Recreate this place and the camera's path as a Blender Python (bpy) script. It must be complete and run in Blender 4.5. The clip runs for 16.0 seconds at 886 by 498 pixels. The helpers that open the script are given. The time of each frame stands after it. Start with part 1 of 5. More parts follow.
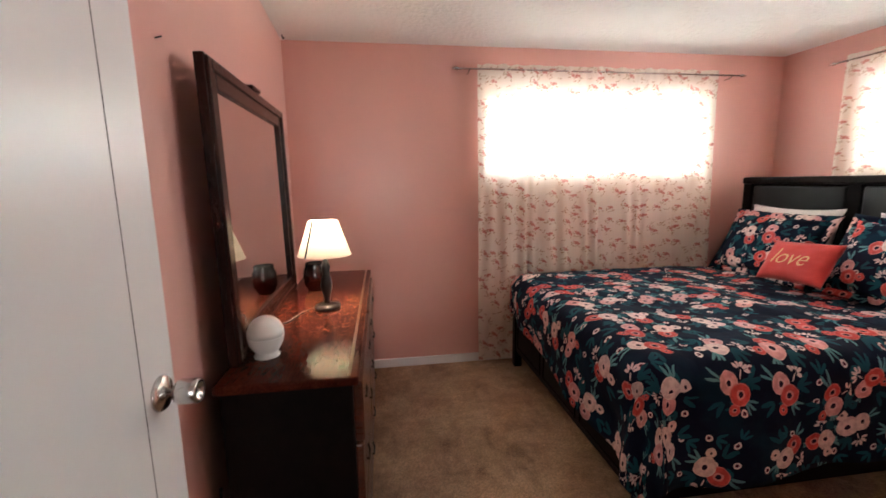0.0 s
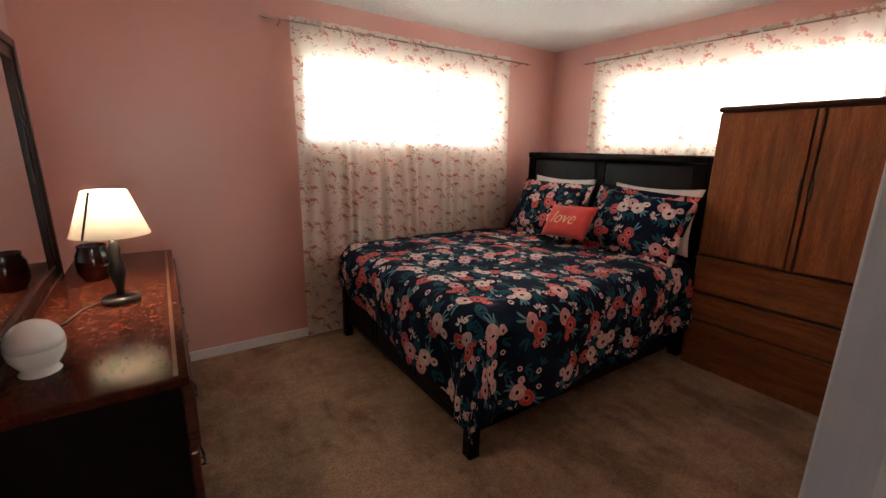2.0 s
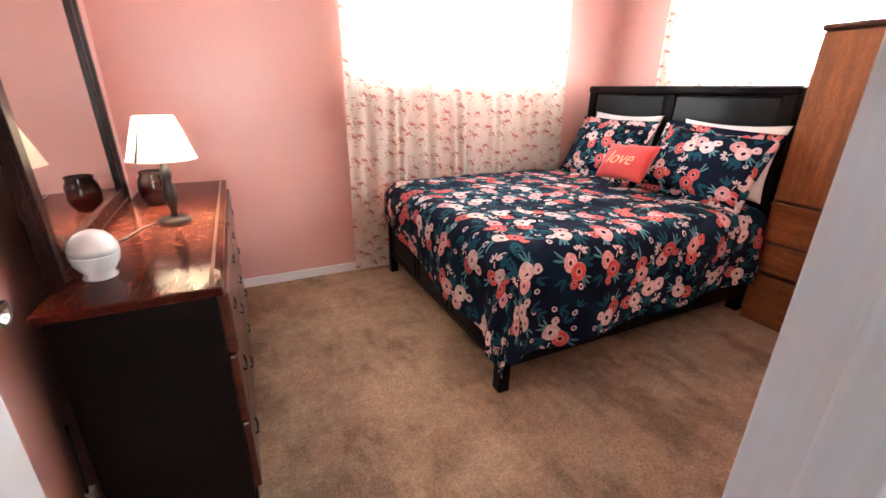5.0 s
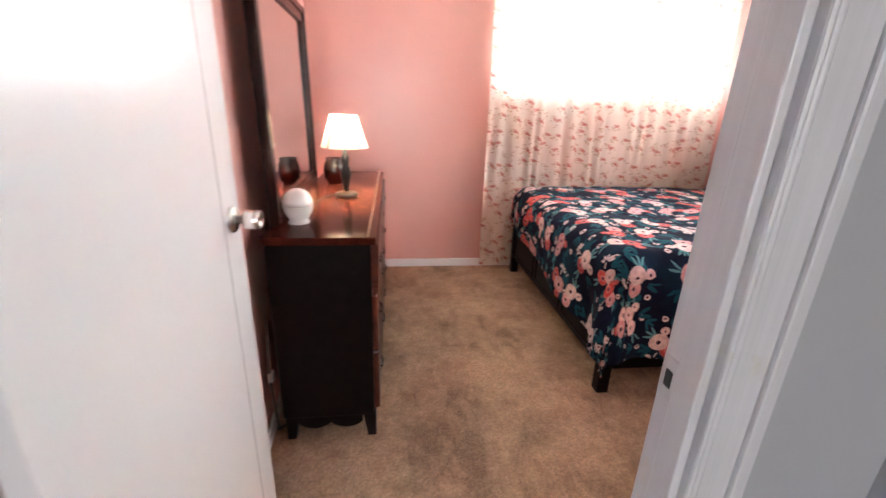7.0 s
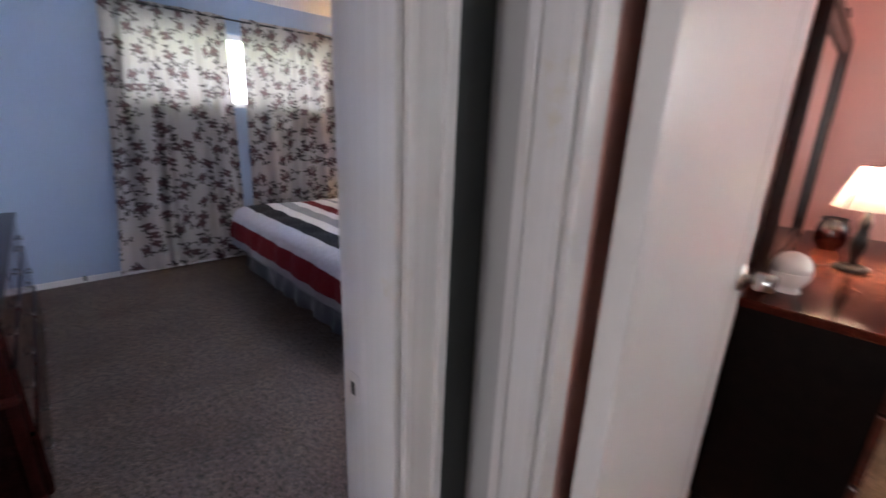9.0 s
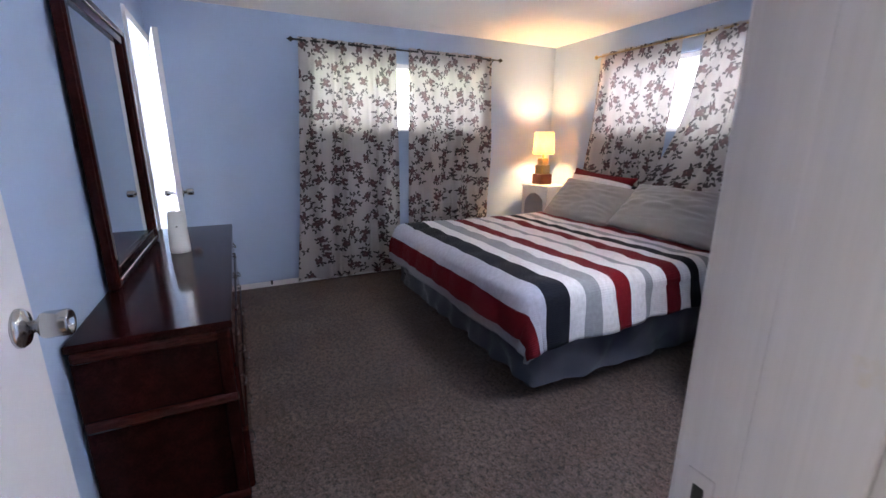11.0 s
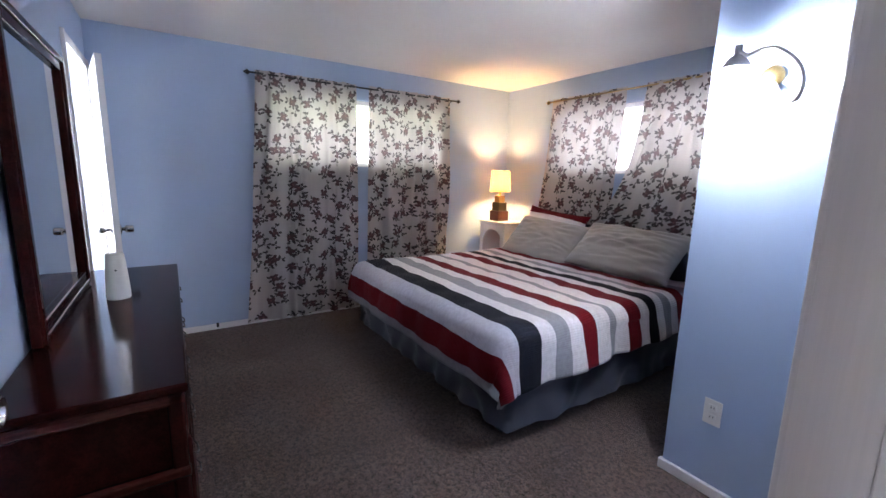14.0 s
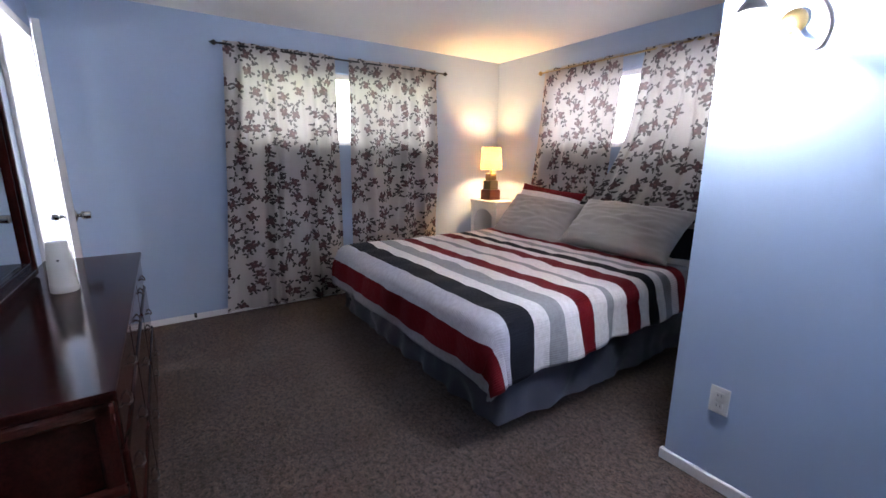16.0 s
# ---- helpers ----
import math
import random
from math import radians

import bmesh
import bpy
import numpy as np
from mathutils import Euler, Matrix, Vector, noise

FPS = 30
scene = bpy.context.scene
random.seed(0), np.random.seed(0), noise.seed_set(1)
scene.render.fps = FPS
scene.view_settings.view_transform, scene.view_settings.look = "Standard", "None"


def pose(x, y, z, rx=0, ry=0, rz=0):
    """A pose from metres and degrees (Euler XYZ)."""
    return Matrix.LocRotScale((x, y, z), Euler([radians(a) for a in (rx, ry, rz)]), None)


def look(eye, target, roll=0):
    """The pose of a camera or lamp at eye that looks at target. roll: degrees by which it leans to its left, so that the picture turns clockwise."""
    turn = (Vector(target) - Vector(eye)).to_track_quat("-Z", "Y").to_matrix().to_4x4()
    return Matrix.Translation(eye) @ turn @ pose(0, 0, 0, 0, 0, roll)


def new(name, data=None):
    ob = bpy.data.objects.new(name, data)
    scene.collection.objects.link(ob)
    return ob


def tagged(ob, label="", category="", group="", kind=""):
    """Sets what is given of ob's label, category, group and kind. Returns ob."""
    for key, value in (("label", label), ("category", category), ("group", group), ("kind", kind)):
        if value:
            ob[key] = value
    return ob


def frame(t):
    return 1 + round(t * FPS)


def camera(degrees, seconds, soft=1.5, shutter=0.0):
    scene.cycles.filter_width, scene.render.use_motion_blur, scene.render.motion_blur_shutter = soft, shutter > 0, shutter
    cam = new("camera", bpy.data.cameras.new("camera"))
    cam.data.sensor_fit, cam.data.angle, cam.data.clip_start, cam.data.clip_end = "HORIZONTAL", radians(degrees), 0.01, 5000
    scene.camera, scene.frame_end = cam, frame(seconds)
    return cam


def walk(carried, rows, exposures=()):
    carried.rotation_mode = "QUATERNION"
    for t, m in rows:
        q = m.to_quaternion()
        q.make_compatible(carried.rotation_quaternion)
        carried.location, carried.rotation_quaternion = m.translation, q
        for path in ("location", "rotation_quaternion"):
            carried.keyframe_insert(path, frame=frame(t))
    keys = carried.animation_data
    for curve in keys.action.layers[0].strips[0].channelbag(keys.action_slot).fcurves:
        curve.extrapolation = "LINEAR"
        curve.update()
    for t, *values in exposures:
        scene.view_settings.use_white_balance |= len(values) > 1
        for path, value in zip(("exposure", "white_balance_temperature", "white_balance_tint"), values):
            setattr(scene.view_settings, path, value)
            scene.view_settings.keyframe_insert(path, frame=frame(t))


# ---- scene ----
cam = camera(93.7, 16.0, 1.5, 0.4)
PATH = [
    (0, (0.817, 0.376, 1.433), (1.103, 2.33, 1.116), -0.8),
    (0.5, (0.787, 0.403, 1.453), (1.288, 2.324, 1.209), -1.3),
    (1, (0.751, 0.413, 1.45), (1.546, 2.227, 1.166), 0.1),
    (1.5, (0.737, 0.413, 1.443), (1.736, 2.103, 1.061), 0.5),
    (2, (0.731, 0.419, 1.433), (1.821, 2.031, 0.973), 1.3),
    (2.5, (0.746, 0.446, 1.425), (1.853, 2.043, 0.955), 1.5),
    (3, (0.764, 0.451, 1.411), (1.933, 1.974, 0.851), 2.0),
    (5.3, (0.831, 0.356, 1.377), (1.578, 2.071, 0.668), 1.7),
    (5.5, (0.836, 0.338, 1.376), (1.535, 2.094, 0.723), 2.0),
    (6, (0.848, 0.279, 1.355), (1.396, 2.089, 0.704), 0.7),
    (6.5, (0.838, 0.237, 1.342), (1.261, 2.084, 0.703), 0.1),
    (7, (0.794, 0.113, 1.339), (1.034, 1.987, 0.683), 2.0),
    (7.5, (0.777, 0.001, 1.363), (0.537, 1.87, 0.693), 1.9),
    (8, (0.711, -0.06, 1.36), (-0.018, 1.702, 0.755), 1.7),
    (8.5, (0.675, -0.042, 1.375), (-0.341, 1.562, 0.747), 1.0),
    (9, (0.577, 0.009, 1.373), (-0.802, 1.339, 0.798), 2.2),
    (9.3, (0.506, 0.042, 1.352), (-1.088, 1.117, 0.801), 0.6),
    (9.5, (0.464, 0.05, 1.327), (-1.246, 0.929, 0.778), -0.3),
    (9.7, (0.449, 0.037, 1.324), (-1.323, 0.774, 0.761), -1.7),
    (11.8, (0.228, -0.183, 1.349), (-1.425, 0.854, 0.911), 1.9),
    (12, (0.217, -0.197, 1.348), (-1.41, 0.884, 0.916), 2.0),
    (12.5, (0.201, -0.181, 1.359), (-1.437, 0.894, 0.957), 1.6),
    (13, (0.196, -0.169, 1.368), (-1.442, 0.915, 0.99), 1.2),
    (13.5, (0.2, -0.155, 1.377), (-1.428, 0.95, 1.019), 1.3),
    (14, (0.206, -0.161, 1.378), (-1.442, 0.918, 1.033), 1.4),
    (14.5, (0.208, -0.171, 1.379), (-1.442, 0.903, 1.028), 1.9),
    (15, (0.202, -0.172, 1.376), (-1.434, 0.923, 1.023), 1.8),
    (15.5, (0.164, -0.138, 1.359), (-1.427, 0.998, 0.938), 2.2),
    (16, (0.09, -0.01, 1.336), (-1.532, 1.079, 0.909), 0.3),
]
EXPO = [(0, 0.62, 6450, 9), (1.0, 0.40, 6500, 9), (2.0, 0.02, 6700, 8), (3.0, -0.28, 6900, 8), (5.3, 1.95, 5950, 9), (7.5, 1.58, 6050, 11), (8.5, 1.0, 6100, 14), (9.7, 0.86, 6250, 16), (12, 1.12, 6250, 15), (13, 0.97, 6250, 15), (16, 0.90, 6300, 15)]
walk(cam, [(t, look(*p)) for t, *p in PATH], EXPO)


# ---- world and light ----
world = bpy.data.worlds.new("sky")
scene.world = world
world.use_nodes = True
sky = world.node_tree.nodes.new("ShaderNodeTexSky")
sky.sky_type, sky.sun_disc = "NISHITA", False
sky.sun_elevation, sky.sun_rotation = radians(50), radians(200)
world.node_tree.links.new(sky.outputs[0], world.node_tree.nodes["Background"].inputs[0])
world.node_tree.nodes["Background"].inputs[1].default_value = 0.12


def lamp(name, kind, where, energy, color, size=0.1, size_y=0.0, aim=None):
    data = bpy.data.lights.new(name, kind)
    data.energy, data.color = energy, color
    ob = new(name, data)
    if kind == "AREA":
        data.shape, data.size, data.size_y = "RECTANGLE", size, size_y
    elif kind == "SUN":
        data.angle = radians(size)
    else:
        data.shadow_soft_size = size
    ob.matrix_world = look(where, aim) if aim else Matrix.Translation(where)
    return ob


DAY = (0.93, 0.97, 1.0)
lamp("sun", "SUN", (0, -8, 9), 2.5, (1.0, 0.94, 0.86), 0.5, aim=(2.5, 0, 0))
SKYLIGHT, LEAFLIGHT = (0.88, 0.90, 1.0), (0.76, 0.95, 0.56)
lamp("daylight_pink_far", "AREA", (2.51, 3.66, 1.73), 40, DAY, 1.8, 0.50, (2.51, 0, 1.6))
lamp("daylight_pink_far_foliage", "AREA", (2.51, 3.66, 2.04), 7, (0.90, 1.0, 0.74), 1.8, 0.12, (2.51, 0, 1.9))
lamp("daylight_pink_side", "AREA", (4.34, 1.93, 1.75), 155, DAY, 1.7, 0.48, (0, 1.93, 1.6))
lamp("daylight_pink_side_foliage", "AREA", (4.34, 1.93, 2.04), 17, (0.90, 1.0, 0.74), 1.7, 0.12, (0, 1.93, 1.9))
lamp("daylight_blue_far", "AREA", (-3.96, 1.5, 1.68), 19, SKYLIGHT, 1.76, 0.44, (0, 1.5, 1.55))
lamp("daylight_blue_far_foliage", "AREA", (-3.96, 1.5, 2.0), 8, LEAFLIGHT, 1.76, 0.18, (0, 1.5, 1.9))
lamp("daylight_blue_head", "AREA", (-2.1, 3.53, 1.75), 30, SKYLIGHT, 1.7, 0.58, (-2.1, 0, 1.6))
lamp("daylight_bath", "AREA", (-3.3, -2.2, 1.6), 75, (0.95, 0.98, 1.0), 0.9, 0.9, (-3.3, 0, 1.3))
# Added fill from behind the camera, for the door casings; its source is unseen.
lamp("hall_fill", "AREA", (0.8, -4.95, 1.5), 32, (1.0, 0.96, 0.92), 1.0, 1.1, (0.8, 0, 1.3))


# ---- materials ----
def mat(name, rough=0.6, metal=0.0):
    m = bpy.data.materials.new(name)
    m.use_nodes = True
    b = m.node_tree.nodes["Principled BSDF"]
    b.inputs["Roughness"].default_value, b.inputs["Metallic"].default_value = rough, metal
    return m, m.node_tree, b


def node(nt, kind, inputs=(), data_type="", voronoi_dimensions=""):
    n = nt.nodes.new(kind)
    if data_type:
        n.data_type = data_type
    if voronoi_dimensions:
        n.voronoi_dimensions = voronoi_dimensions
    for k, v in dict(inputs).items():
        if isinstance(v, bpy.types.NodeSocket):
            nt.links.new(v, n.inputs[k])
        else:
            n.inputs[k].default_value = v
    return n


def ramp(nt, fac, stops, constant=False):
    n = nt.nodes.new("ShaderNodeValToRGB")
    nt.links.new(fac, n.inputs[0])
    el = n.color_ramp.elements
    n.color_ramp.interpolation = "CONSTANT" if constant else "LINEAR"
    while len(el) < len(stops):
        el.new(0.5)
    for e, (p, c) in zip(el, stops):
        e.position, e.color = p, (*c, 1) if len(c) == 3 else c
    return n.outputs[0]


def mix(nt, fac, a, b, kind="MIX"):
    n = nt.nodes.new("ShaderNodeMix")
    n.data_type, n.blend_type = "RGBA", kind
    for sock, v in ((n.inputs[0], fac), (n.inputs[6], a), (n.inputs[7], b)):
        if isinstance(v, bpy.types.NodeSocket):
            nt.links.new(v, sock)
        else:
            sock.default_value = v if isinstance(v, (int, float)) else (*v, 1)
    return n.outputs[2]


def maths(nt, op, a, b=0.0, c=0.0):
    n = nt.nodes.new("ShaderNodeMath")
    n.operation = op
    for sock, v in zip(n.inputs, (a, b, c)):
        if isinstance(v, bpy.types.NodeSocket):
            nt.links.new(v, sock)
        else:
            sock.default_value = v
    return n.outputs[0]


def noise_tex(nt, vec, scale, detail=4.0, rough=0.5):
    return node(nt, "ShaderNodeTexNoise", {"Vector": vec, "Scale": scale, "Detail": detail, "Roughness": rough}).outputs[0]


def bump(nt, b, height, strength=0.3, dist=0.01):
    n = node(nt, "ShaderNodeBump", {"Height": height, "Strength": strength, "Distance": dist})
    nt.links.new(n.outputs[0], b.inputs["Normal"])


def coords(nt, which="Object"):
    return nt.nodes.new("ShaderNodeTexCoord").outputs[which]


def paint(name, color, rough=0.55, wear=0.06, relief=0.08, relief_scale=180, stain=None):
    """Painted wall or joinery: faint roller relief, slow tonal drift."""
    m, nt, b = mat(name, rough)
    v = coords(nt)
    slow = noise_tex(nt, v, 1.3, 3)
    fine = noise_tex(nt, v, 35, 4)
    dark = tuple(c * (1 - 2 * wear) for c in color)
    col = mix(nt, slow, dark, color)
    col = mix(nt, maths(nt, "MULTIPLY", fine, wear * 2), col, tuple(c * 0.8 for c in color))
    if stain:
        spots = ramp(nt, noise_tex(nt, v, 9, 6, 0.7), [(0.62, (0, 0, 0)), (0.72, (1, 1, 1))])
        col = mix(nt, maths(nt, "MULTIPLY", spots, 0.5), col, stain)
        strokes = noise_tex(nt, node(nt, "ShaderNodeMapping", {"Vector": v, "Scale": (70, 70, 1.3)}).outputs[0], 1.0, 5, 0.7)
        col = mix(nt, ramp(nt, strokes, [(0.40, (0.55, 0.55, 0.55)), (0.60, (0, 0, 0))]), col, tuple(c * 0.80 for c in color))
    nt.links.new(col, b.inputs["Base Color"])
    bump(nt, b, noise_tex(nt, v, relief_scale, 4), relief, 0.004 if relief < 0.5 else 0.02)
    return m


def carpet(name, a, c, contrast=0.5, yarn=80, fleck=0.45):
    """Cut pile: tufts, speckle of single yarns, brushed patches and vacuum tracks."""
    m, nt, b = mat(name, 0.95)
    v = coords(nt)
    pile = noise_tex(nt, v, yarn * 2.2, 3, 0.7)
    speck = noise_tex(nt, v, yarn, 4, 0.8)
    patch = ramp(nt, noise_tex(nt, v, 2.3, 6, 0.65), [(0.42, (0, 0, 0)), (0.58, (1, 1, 1))])
    tracks = ramp(nt, noise_tex(nt, node(nt, "ShaderNodeMapping", {"Vector": v, "Scale": (2.6, 1.1, 1), "Rotation": (0, 0, 0.9)}).outputs[0], 1.5, 5, 0.7), [(0.47, (0, 0, 0)), (0.53, (1, 1, 1))])
    col = mix(nt, patch, a, c)
    col = mix(nt, maths(nt, "MULTIPLY", tracks, 0.4), col, tuple(x * 1.2 for x in c))
    col = mix(nt, ramp(nt, speck, [(0.40, (contrast, contrast, contrast)), (0.56, (0, 0, 0))]), col, tuple(x * 0.25 for x in a))
    col = mix(nt, ramp(nt, pile, [(0.53, (0, 0, 0)), (0.66, (fleck, fleck, fleck))]), col, tuple(min(1, x * 1.6) for x in c))
    worn = ramp(nt, noise_tex(nt, v, 17, 5, 0.75), [(0.40, (0.80, 0.78, 0.77)), (0.60, (1.0, 1.0, 1.0))])
    col = mix(nt, 1.0, col, worn, "MULTIPLY")
    nt.links.new(col, b.inputs["Base Color"])
    b.inputs["Sheen Weight"].default_value = 0.08
    bump(nt, b, maths(nt, "ADD", maths(nt, "MULTIPLY", pile, 0.6), speck), 1.0, 0.018)
    return m


def wood(name, a, c, rough=0.3, axis=(1, 1, 9), scale=5.0, coat=0.0, lamplit_scuff=None, gloss=0.5):
    """Grain that runs along the object's axis of smallest scale."""
    m, nt, b = mat(name, rough)
    v = node(nt, "ShaderNodeMapping", {"Vector": coords(nt), "Scale": axis}).outputs[0]
    warp = noise_tex(nt, v, scale, 6, 0.6)
    grain = noise_tex(nt, v, scale * 9, 5, 0.7)
    col = mix(nt, ramp(nt, warp, [(0.35, (0, 0, 0)), (0.65, (1, 1, 1))]), a, c)
    col = mix(nt, ramp(nt, grain, [(0.45, (0, 0, 0)), (0.6, (0.55, 0.55, 0.55))]), col, tuple(x * 0.55 for x in a))
    if lamplit_scuff:
        # Scuffs gather and brighten by the table lamp: its sparkle is painted in.
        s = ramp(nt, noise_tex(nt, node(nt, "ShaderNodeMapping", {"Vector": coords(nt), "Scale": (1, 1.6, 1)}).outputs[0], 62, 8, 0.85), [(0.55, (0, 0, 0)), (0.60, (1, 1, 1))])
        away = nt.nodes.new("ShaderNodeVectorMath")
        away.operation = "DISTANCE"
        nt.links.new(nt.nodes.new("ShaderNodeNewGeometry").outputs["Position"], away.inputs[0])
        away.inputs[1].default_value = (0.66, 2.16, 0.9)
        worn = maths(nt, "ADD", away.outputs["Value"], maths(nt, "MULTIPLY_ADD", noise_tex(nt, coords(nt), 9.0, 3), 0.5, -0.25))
        lamp_pool = ramp(nt, worn, [(0.10, (1, 1, 1)), (0.38, (0.12, 0.12, 0.12)), (0.7, (0.03, 0.03, 0.03))])
        col = mix(nt, maths(nt, "MULTIPLY", s, lamp_pool), col, lamplit_scuff)
    nt.links.new(col, b.inputs["Base Color"])
    nt.links.new(maths(nt, "MULTIPLY_ADD", grain, 0.10, rough - 0.05), b.inputs["Roughness"])
    b.inputs["Specular IOR Level"].default_value = gloss
    b.inputs["Coat Weight"].default_value = coat
    b.inputs["Coat Roughness"].default_value = 0.12
    bump(nt, b, grain, 0.05, 0.002)
    return m


def plain(name, color, rough=0.5, metal=0.0, grain=0.1, scale=60, gloss=0.5):
    m, nt, b = mat(name, rough, metal)
    b.inputs["Specular IOR Level"].default_value = gloss
    v = coords(nt)
    n = noise_tex(nt, v, scale, 4)
    nt.links.new(mix(nt, n, tuple(c * (1 - grain) for c in color), color), b.inputs["Base Color"])
    nt.links.new(maths(nt, "MULTIPLY_ADD", n, 0.12, rough - 0.06), b.inputs["Roughness"])
    return m


def cloth(name, color, rough=0.9, weave=900, second=None, sheen=0.2):
    m, nt, b = mat(name, rough)
    v = coords(nt)
    w = noise_tex(nt, v, 9, 4)
    nt.links.new(mix(nt, w, tuple(c * 0.85 for c in color), second or color), b.inputs["Base Color"])
    b.inputs["Sheen Weight"].default_value = sheen
    bump(nt, b, noise_tex(nt, v, weave, 2), 0.25, 0.002)
    return m


def vmath(nt, op, a, b=None):
    n = nt.nodes.new("ShaderNodeVectorMath")
    n.operation = op
    for k, v in enumerate((a, b)):
        if isinstance(v, tuple):
            n.inputs[k].default_value = v
        elif v is not None:
            nt.links.new(v, n.inputs[k])
    return n.outputs["Value" if op in ("LENGTH", "DISTANCE") else "Vector"]


def motif(nt, uv, cell, seed, jitter=0.45, wob=0.010, ripple=24.0, spin=6.283):
    """Scattered repeats of one print: the place within the repeat, turned at random, and three random values for it."""
    off = node(nt, "ShaderNodeMapping", {"Vector": uv, "Location": (seed, seed * 1.7, 0)}).outputs[0]
    vo = node(nt, "ShaderNodeTexVoronoi", {"Vector": off, "Scale": 1.0 / cell, "Randomness": jitter}, voronoi_dimensions="2D")
    away = vmath(nt, "SUBTRACT", off, vo.outputs["Position"])
    shake = node(nt, "ShaderNodeTexNoise", {"Vector": off, "Scale": ripple, "Detail": 2.0}).outputs["Color"]
    away = vmath(nt, "ADD", away, vmath(nt, "MULTIPLY", vmath(nt, "SUBTRACT", shake, (0.5, 0.5, 0.5)), (wob * 2, wob * 2, 0.0)))
    rnd = node(nt, "ShaderNodeSeparateColor", {0: vo.outputs["Color"]}).outputs
    turn = nt.nodes.new("ShaderNodeVectorRotate")
    turn.rotation_type = "Z_AXIS"
    nt.links.new(away, turn.inputs["Vector"])
    nt.links.new(maths(nt, "MULTIPLY_ADD", rnd[0], spin, -spin / 2), turn.inputs["Angle"])
    return turn.outputs[0], rnd


def blob(nt, p, cx, cy, a, b, deg=0.0):
    """Distance from an ellipse's centre, 1 on its edge."""
    mp = nt.nodes.new("ShaderNodeMapping")
    mp.vector_type = "TEXTURE"
    nt.links.new(p, mp.inputs["Vector"])
    mp.inputs["Location"].default_value = (cx, cy, 0)
    mp.inputs["Rotation"].default_value = (0, 0, radians(deg))
    mp.inputs["Scale"].default_value = (a, b, 1)
    return vmath(nt, "LENGTH", vmath(nt, "MULTIPLY", mp.outputs[0], (1.0, 1.0, 0.0)))


def stamped(nt, col, p, shapes, tint, when=None):
    """Lay ellipses (x, y, half length, half width, degrees) of one tint over a colour."""
    near = None
    for q in shapes:
        d = blob(nt, p, *q)
        near = d if near is None else maths(nt, "MINIMUM", near, d)
    hit = maths(nt, "LESS_THAN", near, 1.0)
    return mix(nt, maths(nt, "MULTIPLY", hit, when) if when is not None else hit, col, tint)


def fan(x, y, deg, n, spread, reach, a, b):
    """Leaflets spread like a fan from one point."""
    rows = []
    for k in range(n):
        t = deg + (k - (n - 1) / 2) * spread
        rows.append((x + reach * math.cos(radians(t)), y + reach * math.sin(radians(t)), a, b, t))
    return rows


def anemone(nt, col, p, x, y, r, tone):
    """An open blossom: dark eye, pale ring, folded petals, paler rim."""
    d = blob(nt, p, x, y, r, r * 0.93)
    fold = ramp(nt, noise_tex(nt, vmath(nt, "ADD", p, (x * 9, y * 9, 0.0)), 46, 2), [(0.42, (0.80, 0.74, 0.76)), (0.56, (1, 1, 1))])
    body = mix(nt, 1.0, tone, fold, "MULTIPLY")
    body = mix(nt, ramp(nt, d, [(0.0, (0, 0, 0)), (0.90, (0.16, 0.16, 0.16))], True), body, (0.86, 0.70, 0.66))
    body = mix(nt, maths(nt, "MULTIPLY", maths(nt, "LESS_THAN", d, 0.44), 0.30), body, (0.86, 0.62, 0.60))
    body = mix(nt, maths(nt, "LESS_THAN", d, 0.25), body, (0.02, 0.012, 0.03))
    return mix(nt, maths(nt, "LESS_THAN", d, 1.0), col, body)


